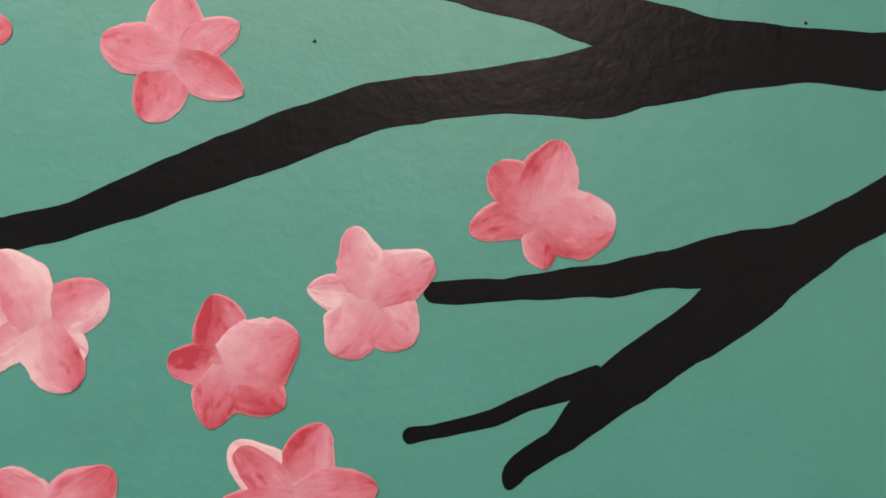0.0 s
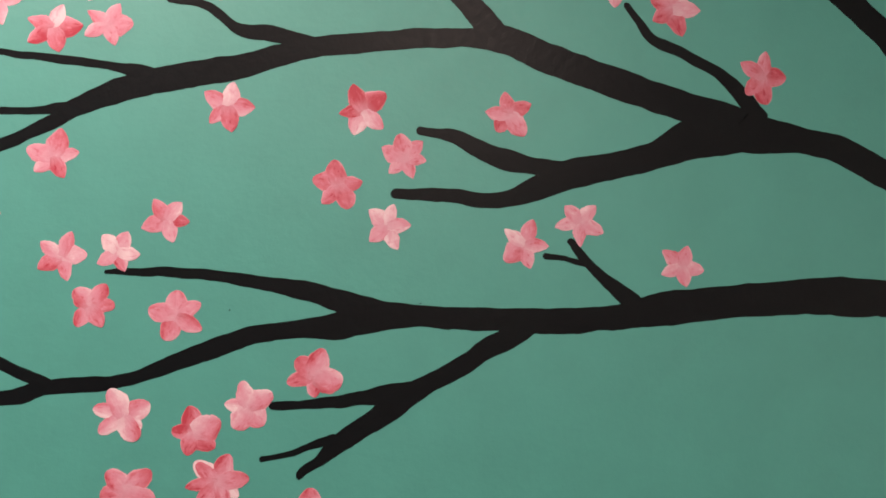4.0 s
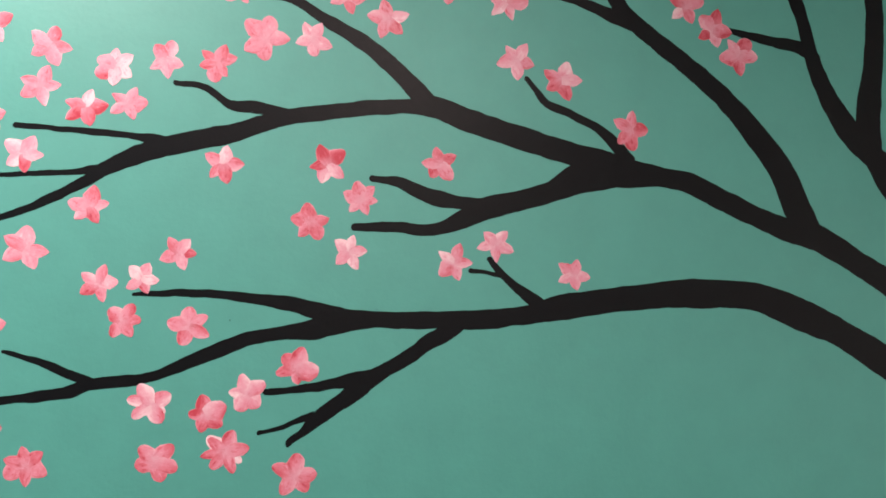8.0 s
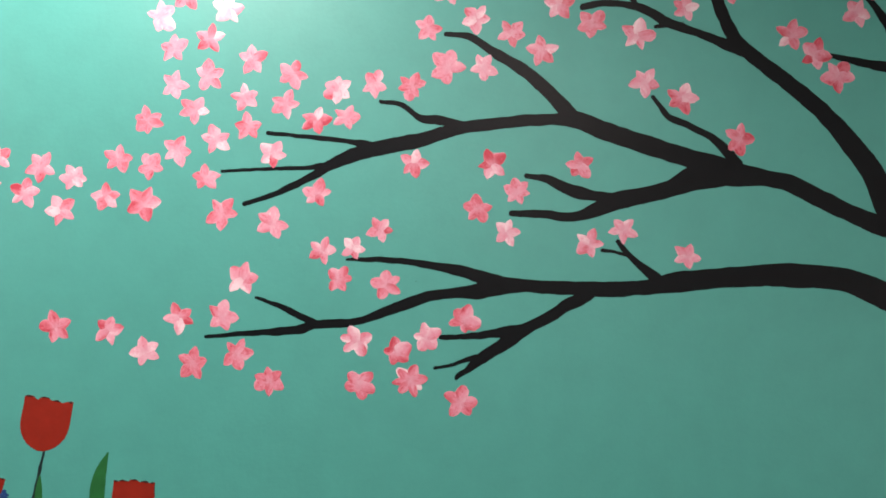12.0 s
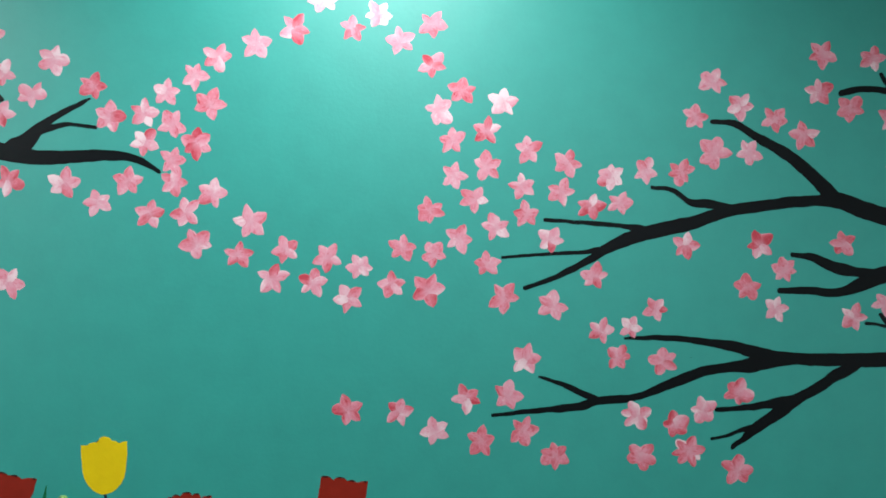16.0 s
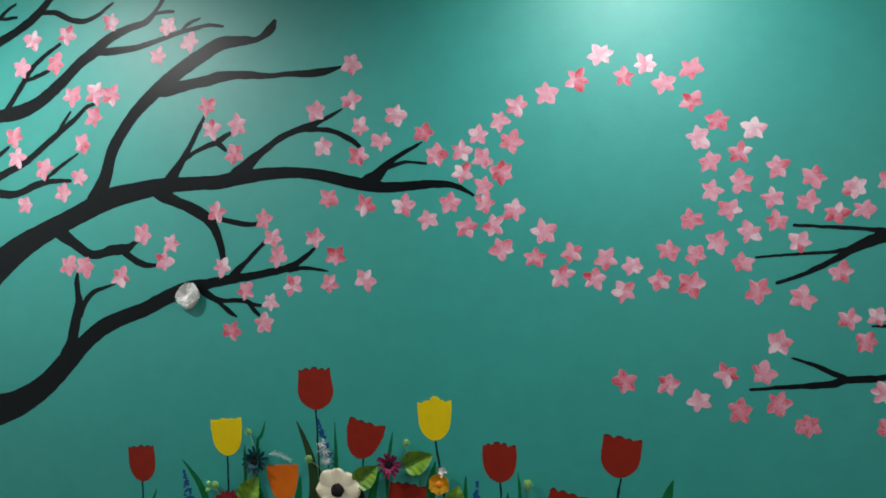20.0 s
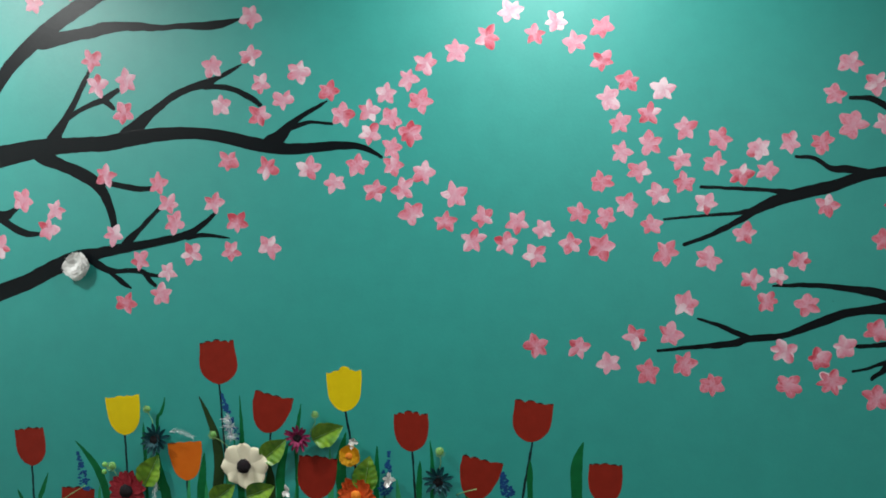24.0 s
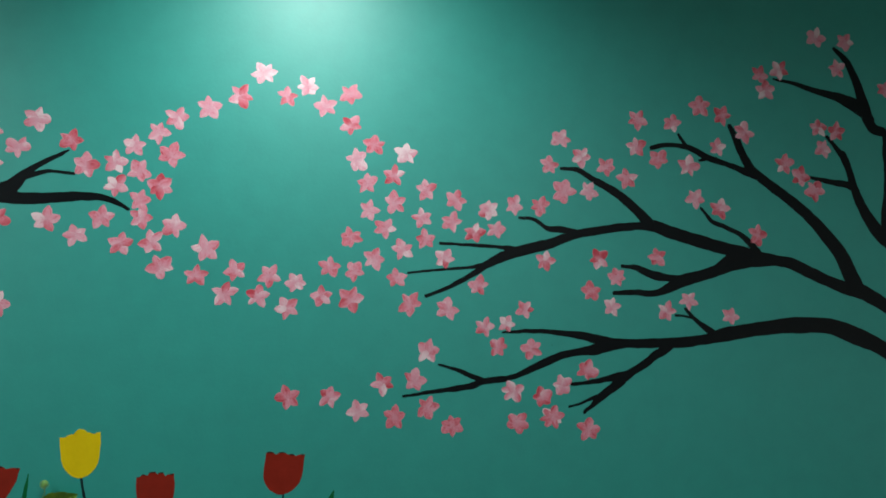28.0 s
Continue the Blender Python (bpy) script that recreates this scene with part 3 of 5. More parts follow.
stroke(left_tree, "branch", [(-1.305, 1.894, 44), (-1.268, 1.915, 62), (-1.236, 1.943, 47.9), (-1.204, 1.969, 33.6), (-1.169, 1.992, 25.4), (-1.118, 2.024, 25.1), (-1.058, 2.047, 22.7), (-1.008, 2.056, 28.1), (-0.969, 2.070, 17), (-0.929, 2.086, 13.2), (-0.886, 2.105, 5.6)], 1.0)
stroke(left_tree, "twig", [(-1.008, 2.050, 25.6), (-0.969, 2.045, 17.2), (-0.921, 2.035, 17.1), (-0.880, 2.014, 17.9), (-0.852, 1.996, 17.9), (-0.831, 1.978, 14.4)], 0.9)
stroke(left_tree, "branch", [(-0.838, 1.848, 28), (-0.803, 1.857, 56), (-0.771, 1.879, 40.7), (-0.742, 1.907, 27.7), (-0.715, 1.925, 18.3), (-0.679, 1.945, 14.5), (-0.646, 1.960, 12.7), (-0.620, 1.973, 5.4)], 0.9)
stroke(left_tree, "twig", [(-0.742, 1.902, 21.6), (-0.712, 1.907, 16.1), (-0.677, 1.913, 11.5), (-0.644, 1.910, 9.7), (-0.608, 1.903, 8.7)], 0.9)
stroke(left_tree, "branch", [(-1.600, 1.888, 42), (-1.556, 1.862, 48), (-1.502, 1.837, 38.3), (-1.443, 1.809, 40.2), (-1.397, 1.780, 40.8), (-1.365, 1.743, 34), (-1.347, 1.701, 28.5), (-1.337, 1.667, 24.6), (-1.332, 1.636, 22.6)], 0.9)
stroke(left_tree, "twig", [(-1.364, 1.777, 30.1), (-1.335, 1.768, 18.7), (-1.298, 1.758, 18.6), (-1.257, 1.748, 19.5), (-1.225, 1.744, 16.7), (-1.188, 1.745, 13)], 0.9)
stroke(left_tree, "branch", [(-2.000, 1.767, 61.9), (-1.973, 1.747, 49.5), (-1.931, 1.718, 39), (-1.890, 1.688, 35.4), (-1.856, 1.672, 31.4), (-1.818, 1.672, 30.5), (-1.777, 1.682, 37.3), (-1.739, 1.684, 39), (-1.706, 1.688, 31.7), (-1.683, 1.701, 20.3), (-1.665, 1.710, 12.1)], 0.9)
stroke(left_tree, "twig", [(-1.732, 1.684, 36.1), (-1.706, 1.665, 26.1), (-1.680, 1.645, 23.8), (-1.650, 1.630, 23.2), (-1.619, 1.623, 19.1), (-1.584, 1.623, 11.5)], 0.9)
stroke(left_tree, "limb", [(-2.455, 1.029, 126), (-2.331, 1.099, 119), (-2.178, 1.144, 98), (-2.059, 1.208, 83), (-1.960, 1.295, 78), (-1.885, 1.360, 62), (-1.811, 1.411, 60), (-1.729, 1.444, 54), (-1.643, 1.470, 52), (-1.554, 1.508, 52), (-1.468, 1.538, 49), (-1.392, 1.550, 37), (-1.317, 1.561, 33), (-1.241, 1.569, 28), (-1.161, 1.580, 26), (-1.101, 1.591, 25), (-1.067, 1.604, 20), (-1.041, 1.619, 19), (-1.017, 1.636, 16), (-0.997, 1.652, 11)])
stroke(left_tree, "twig", [(-1.091, 1.585, 21.9), (-1.057, 1.589, 16.4), (-1.022, 1.589, 13.6), (-0.983, 1.582, 10.8), (-0.951, 1.576, 4.5)], 0.9)
stroke(left_tree, "twig", [(-1.299, 1.572, 31.4), (-1.278, 1.592, 27.4), (-1.246, 1.618, 17.6), (-1.215, 1.647, 15.6), (-1.188, 1.671, 14.6), (-1.172, 1.685, 13.6)], 0.9)
stroke(left_tree, "branch", [(-1.424, 1.535, 27.1), (-1.391, 1.513, 25), (-1.360, 1.496, 22.6), (-1.329, 1.491, 14.9), (-1.292, 1.491, 16.7), (-1.252, 1.488, 16.7), (-1.222, 1.475, 14.8), (-1.184, 1.470, 9.2)], 0.9)
stroke(left_tree, "twig", [(-1.238, 1.479, 15.7), (-1.226, 1.463, 15.6), (-1.212, 1.449, 15.4), (-1.202, 1.440, 11.5)], 0.9)
stroke(left_tree, "twig", [(-1.356, 1.492, 17.5), (-1.338, 1.476, 17.5), (-1.318, 1.459, 17.4), (-1.300, 1.446, 15.3), (-1.286, 1.437, 7.6)], 0.9)
stroke(left_tree, "branch", [(-1.959, 1.308, 72), (-1.942, 1.349, 59.5), (-1.937, 1.378, 45.8), (-1.927, 1.427, 43.4), (-1.915, 1.475, 40), (-1.910, 1.505, 32.1), (-1.916, 1.544, 24), (-1.918, 1.579, 20.7), (-1.916, 1.609, 10.3)], 1.0)
stroke(left_tree, "twig", [(-1.908, 1.456, 31.3), (-1.892, 1.490, 22.2), (-1.871, 1.519, 21.4), (-1.843, 1.540, 18.3), (-1.809, 1.550, 13.9), (-1.775, 1.559, 9.9), (-1.755, 1.566, 6)], 0.9)
stroke(left_tree, "branch", [(-2.552, 1.135, 60), (-2.605, 1.247, 54), (-2.665, 1.349, 46), (-2.730, 1.476, 46), (-2.795, 1.583, 34), (-2.848, 1.674, 29), (-2.873, 1.756, 17)])
stroke(left_tree, "twig", [(-2.773, 1.540, 26), (-2.814, 1.559, 18), (-2.849, 1.578, 11)])
stroke(right_tree, "trunk", [(2.62, 0.02, 210), (2.56, 0.35, 180), (2.46, 0.65, 165), (2.33, 0.86, 130), (2.20, 0.99, 90)])
stroke(right_tree, "limb", [(2.50, 0.55, 120), (2.40, 0.85, 100), (2.28, 1.03, 80), (2.20, 1.14, 70)])

# ---- painted blossoms ----
# each: x, z, reach in mm, turn in degrees, paleness, petals
ROUND_TREE_A = (
    (-2.884, 1.662, 37.4, 20, 0.60, 5), (-2.872, 1.558, 42.9, 25, 0.45, 5), (-2.871, 2.087, 37.8, 15, 0.50, 5),
    (-2.854, 1.795, 40.2, 0, 0.50, 5), (-2.837, 2.401, 37.9, 20, 0.60, 5), (-2.784, 1.683, 45.2, 5, 0.45, 5),
    (-2.730, 2.398, 40.0, 10, 0.50, 5), (-2.676, 2.059, 39.2, 20, 0.55, 5), (-2.659, 2.302, 36.6, 0, 0.55, 5),
    (-2.453, 2.486, 38.1, 20, 1.00, 5), (-2.311, 2.079, 39.2, 0, 0.50, 5), (-2.187, 2.125, 40.8, 25, 0.35, 5),
    (-2.176, 2.046, 40.6, 20, 0.55, 5), (-2.152, 2.379, 40.9, 20, 0.65, 5), (-2.140, 1.866, 35.1, 10, 0.60, 5),
    (-2.102, 2.481, 40.6, 10, 0.70, 5),
)
ROUND_TREE_A_MORE = (
    (-2.056, 1.995, 42.0, 25, 0.50, 5), (-2.001, 2.381, 39.6, 25, 0.35, 5), (-1.976, 1.899, 36.4, 25, 0.55, 5),
    (-1.955, 1.634, 40.7, 30, 0.45, 5), (-1.953, 2.479, 39.4, 36, 0.35, 5), (-1.932, 2.253, 41.3, 36, 0.60, 5),
    (-1.903, 1.954, 33.5, 20, 0.60, 5),
)
ROUND_TREE_B = (
    (-1.891, 2.072, 35.9, 25, 0.45, 5), (-1.886, 1.629, 40.1, 20, 0.50, 5), (-1.841, 2.167, 38.1, 25, 0.35, 5),
    (-1.834, 2.251, 42.9, 25, 0.45, 5), (-1.767, 2.506, 35.6, 15, 0.65, 5), (-1.766, 2.240, 39.9, 30, 0.35, 5),
    (-1.738, 1.587, 38.8, 25, 0.45, 5), (-1.646, 1.733, 38.2, 25, 0.45, 5), (-1.573, 2.362, 33.9, 15, 0.45, 5),
    (-1.561, 1.636, 37.4, 20, 0.45, 5), (-1.532, 2.463, 33.8, 36, 0.55, 5), (-1.531, 1.697, 35.1, 20, 0.60, 5),
    (-1.445, 2.395, 35.2, 25, 0.50, 5), (-1.384, 2.161, 36.6, 340, 0.45, 5), (-1.369, 2.080, 38.5, 15, 0.50, 5),
    (-1.353, 1.795, 38.0, 15, 0.55, 5),
)
ROUND_TREE_B_MORE = (
    (-1.336, 1.606, 35.5, 40, 0.65, 5), (-1.305, 1.390, 38.0, 25, 0.40, 5), (-1.282, 1.987, 36.5, 40, 0.40, 5),
    (-1.269, 2.088, 38.3, 355, 0.60, 5),
)
LOWER_SPRAY = (
    (-1.249, 1.522, 32.8, 40, 0.45, 5), (-1.185, 1.412, 36.1, 3, 0.50, 5), (-1.160, 1.480, 30.9, 30, 0.85, 5),
    (-1.146, 1.693, 34.4, 25, 0.60, 5), (-1.128, 1.633, 36.1, 36, 0.45, 5), (-1.076, 1.534, 37.7, 340, 0.40, 5),
    (-0.995, 1.687, 37.7, 25, 0.65, 5), (-0.947, 1.536, 32.4, 35, 0.45, 5), (-0.923, 1.625, 35.8, 30, 0.25, 5),
    (-0.825, 1.544, 39.0, 25, 0.60, 5), (-0.608, 1.726, 33.8, 345, 0.65, 5),
)
UPPER_SPRAY = (
    (-1.176, 1.758, 34.5, 10, 0.40, 5), (-0.979, 2.108, 36.2, 0, 0.70, 5), (-0.958, 1.986, 34.3, 0, 0.80, 5),
    (-0.942, 1.815, 34.2, 38, 0.35, 5), (-0.855, 2.129, 34.3, 15, 0.60, 5), (-0.850, 2.250, 37.8, 27, 0.60, 5),
    (-0.836, 1.946, 37.6, 25, 0.45, 5), (-0.825, 2.042, 32.5, 35, 0.65, 5), (-0.818, 1.785, 35.8, 40, 0.50, 5),
    (-0.757, 1.987, 34.1, 28, 0.65, 5), (-0.704, 2.067, 39.2, 28, 0.65, 5), (-0.688, 1.773, 37.3, 18, 0.60, 5),
    (-0.612, 2.002, 32.2, 20, 0.25, 5), (-0.573, 1.928, 35.5, 10, 0.40, 5),
)
RING_WEST = (
    (-0.535, 1.773, 33.7, 5, 0.55, 5), (-0.492, 1.864, 33.7, 40, 0.50, 5), (-0.491, 1.935, 33.7, 10, 0.60, 5),
    (-0.484, 1.693, 35.3, 8, 0.45, 5), (-0.438, 1.984, 33.7, 15, 0.60, 5), (-0.428, 1.820, 33.6, 15, 0.50, 5),
    (-0.427, 1.767, 35.2, 18, 0.45, 5), (-0.425, 1.904, 33.6, 35, 0.55, 5), (-0.398, 1.695, 38.5, 345, 0.65, 5),
    (-0.378, 1.621, 38.4, 40, 0.70, 5), (-0.369, 1.856, 35.2, 0, 0.25, 6), (-0.369, 2.018, 33.6, 30, 0.65, 5),
    (-0.335, 1.949, 38.5, 30, 0.50, 5), (-0.334, 1.737, 36.7, 20, 0.50, 5), (-0.315, 2.063, 35.2, 25, 0.60, 5),
    (-0.280, 1.591, 34.9, 8, 0.30, 5),
)
RING_FOOT = (
    (-0.249, 1.666, 39.9, 355, 0.55, 5), (-0.201, 1.531, 39.7, 15, 0.45, 5), (-0.167, 1.599, 34.8, 340, 0.40, 5),
    (-0.106, 1.518, 34.6, 8, 0.35, 5), (-0.067, 1.577, 34.6, 35, 0.50, 5), (-0.029, 1.216, 36.0, 345, 0.25, 5),
    (-0.020, 1.478, 34.5, 340, 0.55, 5), (0.008, 1.551, 29.6, 25, 0.75, 6), (0.083, 1.508, 32.7, 358, 0.50, 5),
    (0.089, 1.209, 32.6, 17, 0.30, 5), (0.112, 1.595, 32.8, 10, 0.45, 5), (0.167, 1.492, 39.1, 23, 0.30, 5),
    (0.172, 1.161, 32.5, 342, 0.75, 5), (0.179, 1.680, 32.7, 354, 0.35, 6), (0.185, 1.575, 29.4, 39, 0.45, 5),
)
RING_EAST = (
    (-0.221, 2.089, 38.4, 3, 0.65, 5), (-0.128, 2.123, 38.3, 25, 0.45, 5), (-0.055, 2.192, 36.6, 30, 1.00, 6),
    (0.010, 2.120, 31.5, 8, 0.40, 5), (0.071, 2.149, 33.1, 30, 1.00, 6), (0.121, 2.084, 34.6, 350, 0.65, 5),
    (0.195, 2.025, 32.9, 38, 0.30, 5), (0.198, 2.121, 34.5, 28, 0.40, 5), (0.209, 1.917, 36.1, 345, 0.85, 5),
)
LOW_ROW = (
    (0.279, 1.134, 35.5, 7, 0.30, 5), (0.380, 1.155, 35.4, 22, 0.30, 5), (0.452, 1.094, 33.7, 359, 0.30, 6),
)
MIDDLE = (
    (0.243, 1.610, 34.2, 25, 0.60, 5), (0.250, 1.235, 34.0, 338, 0.20, 5), (0.308, 1.550, 30.9, 1, 0.45, 5),
    (0.344, 1.469, 37.2, 30, 0.40, 5), (0.346, 1.238, 35.5, 16, 0.35, 5), (0.392, 1.321, 35.5, 20, 0.40, 5),
    (0.459, 1.445, 35.4, 18, 0.60, 5), (0.460, 1.600, 32.3, 25, 0.50, 5), (0.561, 1.511, 32.1, 7, 0.45, 5),
    (0.572, 1.383, 32.0, 15, 0.50, 5), (0.640, 1.389, 28.0, 20, 0.50, 5),
    (0.702, 1.429, 29.6, 30, 0.35, 5),
)
UPPER_MIDDLE = (
    (0.236, 1.843, 32.7, 0, 0.50, 5), (0.237, 1.762, 32.7, 16, 0.55, 5), (0.264, 1.960, 32.7, 5, 0.30, 5),
    (0.284, 1.703, 35.8, 28, 0.45, 5), (0.318, 1.780, 35.8, 3, 0.50, 5), (0.319, 1.864, 34.2, 7, 0.25, 5),
    (0.333, 1.634, 34.1, 349, 0.50, 5), (0.360, 1.931, 34.2, 5, 0.90, 5), (0.396, 1.731, 32.4, 350, 0.60, 5),
    (0.405, 1.663, 32.4, 0, 0.40, 5), (0.415, 1.817, 34.1, 1, 0.40, 5), (0.490, 1.713, 32.3, 17, 0.40, 5),
    (0.506, 1.780, 32.3, 18, 0.45, 5), (0.559, 1.676, 32.2, 13, 0.45, 5), (0.608, 1.745, 30.6, 5, 0.65, 6),
    (0.626, 1.682, 28.9, 24, 0.50, 5),
)
UPPER_MIDDLE_MORE = (
    (0.689, 1.756, 32.1, 30, 0.55, 5),
)
EAST_LOW = (
    (0.774, 1.751, 30.4, 18, 0.30, 6), (0.777, 1.577, 31.9, 20, 0.50, 5), (0.853, 1.792, 38.3, 24, 0.50, 5),
    (0.920, 1.475, 31.3, 0, 0.25, 5), (0.934, 1.791, 31.8, 40, 0.70, 5),
    (0.953, 1.573, 33.2, 340, 0.25, 5), (0.984, 1.421, 30.8, 22, 0.80, 5), (1.006, 1.510, 30.0, 345, 0.50, 6),
    (1.065, 1.826, 34.8, 355, 0.35, 5), (1.147, 1.570, 31.4, 355, 0.30, 5), (1.166, 1.395, 32.5, 12, 0.60, 5),
    (1.241, 1.425, 31.4, 36, 0.70, 5), (1.293, 1.753, 34.2, 36, 0.60, 5), (1.374, 1.715, 34.4, 20, 0.35, 5),
    (1.380, 1.365, 29.9, 25, 0.60, 5),
)
EAST_LOW_MORE = (
    (1.498, 1.624, 34.6, 18, 0.25, 5), (1.668, 1.810, 35.4, 25, 0.25, 5), (1.716, 1.761, 35.5, 36, 0.30, 5),
)
EAST_TOP = (
    (0.812, 1.879, 32.0, 6, 0.50, 5), (0.857, 1.962, 33.6, 20, 0.60, 5), (0.919, 1.901, 33.5, 25, 0.60, 5),
    (0.998, 1.867, 31.7, 35, 0.40, 5), (1.105, 1.929, 33.2, 5, 0.40, 5), (1.119, 2.018, 34.8, 35, 0.35, 5),
    (1.177, 1.887, 33.1, 35, 0.30, 5), (1.235, 2.003, 32.5, 15, 0.45, 5), (1.279, 1.858, 36.2, 15, 0.60, 5),
    (1.336, 2.057, 36.7, 0, 0.35, 5), (1.385, 1.916, 30.8, 15, 0.45, 5), (1.410, 2.023, 33.0, 25, 0.15, 5),
    (1.483, 1.964, 35.1, 20, 0.55, 5), (1.555, 2.157, 31.6, 20, 0.40, 5), (1.572, 2.103, 33.6, 0, 0.45, 5),
    (1.615, 1.854, 35.3, 10, 0.35, 5),
)
EAST_TOP_MORE = (
    (1.626, 2.173, 33.8, 36, 0.50, 5), (1.750, 1.972, 31.9, 10, 0.35, 5), (1.761, 1.902, 31.9, 30, 0.60, 5),
    (1.773, 2.282, 34.4, 20, 0.50, 5), (1.815, 1.957, 34.1, 0, 0.25, 5), (1.840, 2.174, 32.5, 0, 0.45, 5),
    (1.879, 2.266, 32.7, 36, 0.45, 5), (2.012, 2.100, 28.7, 20, 0.50, 5),
)


def brush_petal(long, wide, seed, tip=(0.52, 0.86)):
    """One loaded-brush petal from the heart to its tip along +z, widest past its middle."""
    rnd = random.Random(seed)
    belly, blunt, point, bend, skew = rnd.uniform(0.36, 0.48), rnd.uniform(1.5, 2.1), rnd.uniform(*tip), rnd.uniform(-0.05, 0.05), rnd.uniform(-0.14, 0.14)
    bm = bmesh.new()
    layer = bm.loops.layers.uv.new("stroke")
    rows, spots = [], {}
    for k in range(17):
        v = math.sin(math.pi / 2 * k / 16) ** 1.15
        swell = 0.62 + 0.38 * math.sin(math.pi / 2 * min(1.0, v / belly)) ** 1.3
        w = wide / 2 * swell * (1.0 if v < belly else max(0.0, 1 - ((v - belly) / (1.0 - belly)) ** blunt) ** point)
        row = []
        for u in (-1.0, -0.82, -0.45, 0.0, 0.45, 0.82, 1.0):
            wobble = 1 + 0.16 * noise.noise((seed * 1.7 + 1.3 * u, v * 3.0, 0)) + 0.10 * noise.noise((seed * 2.9 + 4 * u, v * 12, 3))
            x = u * w * wobble + long * bend * math.sin(math.pi * v)
            z = long * (v + 0.03 * noise.noise((seed, u * 2.2, v * 2)) + skew * u * v * (1 - v))
            vert = bm.verts.new((x, (0.00013 if abs(u) == 1.0 or k == 16 else -0.00005) * (long / 0.034 if long > 0.5 else 1.0), z))
            spots[vert] = (u, v)
            row.append(vert)
        rows.append(row)
    for p, q in zip(rows, rows[1:]):
        for j in range(6):
            bm.faces.new((p[j], p[j + 1], q[j + 1], q[j]))
    for f in bm.faces:
        for lp in f.loops:
            lp[layer].uv = spots[lp.vert]
    bmesh.ops.recalc_face_normals(bm, faces=bm.faces)
    return from_bm("petal", bm, PETAL)


PETALS = [brush_petal(1.0, random.Random(k).uniform(0.58, 0.80), 100 + k) for k in range(16)]
chance = random.Random(7)


def blossom(x, z, reach, turn, pale, count):
    look_of = "chalky white-pink" if pale > 0.8 else "pale pink" if pale > 0.56 else "rose pink" if pale > 0.38 else "deep coral pink"
    ob = thing("painted_blossom", (x, -0.00024 - chance.random() * 0.00003, z), f"{look_of} painted cherry blossom with {'six' if count == 6 else 'five'} petals", "painted blossom", "painted cherry blossoms")
    order = list(range(count))
    chance.shuffle(order)
    mood = chance.random()
    for k in range(count):
        a = radians(turn) + math.tau * k / count + chance.uniform(-0.20, 0.20)
        size = reach / 1000 * chance.uniform(0.94, 1.16)
        p = part("petal", chance.choice(PETALS), PETAL, ob, smooth=False)
        p.matrix_basis = Matrix.LocRotScale((0, -0.000012 * order[k], 0), Euler((0, a, 0)), (size * chance.choice((-1, 1)) * chance.uniform(0.9, 1.1), size, size))
        # a few petals carry more white, a few more coral, in some blossoms hardly any
        swing = (0.07 + 0.30 * mood) * chance.uniform(-1, 1) + (0.34 if chance.random() < 0.16 * mood else 0.0)
        p.color = (max(0, min(1.1, pale * 0.80 + 0.11 + swing)), 0.5 + (chance.random() - 0.5) * (0.5 + 0.5 * mood), chance.uniform(0.4 - 0.4 * mood, 0.5 + 0.5 * mood), 1)


def strokes_blossom(x, z, look_of, seed, petals):
    """A blossom by its strokes, the undermost first: angle, length and width in mm, paleness, pale side, fade towards the tip."""
    ob = thing("painted_blossom", (x, -0.00026, z), f"{look_of} painted cherry blossom with broad overlapping brush-stroke petals", "painted blossom", "painted cherry blossoms")
    for k, (angle, long, wide, pale, side, fade) in enumerate(petals):
        p = part("petal", brush_petal(long / 970, wide / 960, seed * 10 + k, (0.40, 0.58)), PETAL, ob, smooth=False)
        p.matrix_basis = Matrix.LocRotScale((0, -0.00003 * k, 0), Euler((0, radians(angle), 0)), None)
        p.color = (pale, side, fade, 1)


strokes_blossom(0.8053, 1.1878, "pale pink", 11, ((27, 22.6, 20.9, 0.92, 0.50, 0.50), (280, 29.9, 18.8, 0.80, 0.20, 0.20), (141, 29.4, 28.3, 0.60, 0.10, 0.60), (216, 31.7, 28.9, 0.64, 0.90, 0.70), (347, 34.3, 23.5, 0.72, 0.90, 0.60), (59, 34.0, 25.6, 0.62, 0.05, 0.30)))
strokes_blossom(0.8883, 1.2259, "deep coral pink", 12, ((178, 26.4, 19.7, 0.36, 0.95, 0.80), (257, 34.5, 19.7, 0.22, 0.40, 0.20), (317, 31.8, 27.2, 0.26, 0.60, 0.70), (18, 36.7, 29.2, 0.42, 0.95, 0.60), (103, 36.6, 33.3, 0.46, 0.02, 0.20)))
strokes_blossom(0.7356, 1.1574, "deep coral pink", 13, ((352, 33.2, 26.0, 0.20, 0.95, 0.80), (277, 26.1, 20.7, 0.28, 0.10, 0.90), (127, 33.1, 26.0, 0.30, 0.10, 0.90), (195, 29.0, 22.0, 0.30, 0.60, 0.90), (68, 36.5, 35.3, 0.50, 0.05, 0.90)))
strokes_blossom(0.7145, 1.3059, "rose pink", 14, ((2, 31.9, 27.9, 0.52, 0.30, 0.60), (62, 33.6, 20.6, 0.50, 0.50, 0.50), (206, 33.1, 26.0, 0.34, 0.20, 0.10), (286, 35.1, 24.0, 0.50, 0.50, 0.50), (120, 35.3, 21.3, 0.36, 0.90, 0.30)))
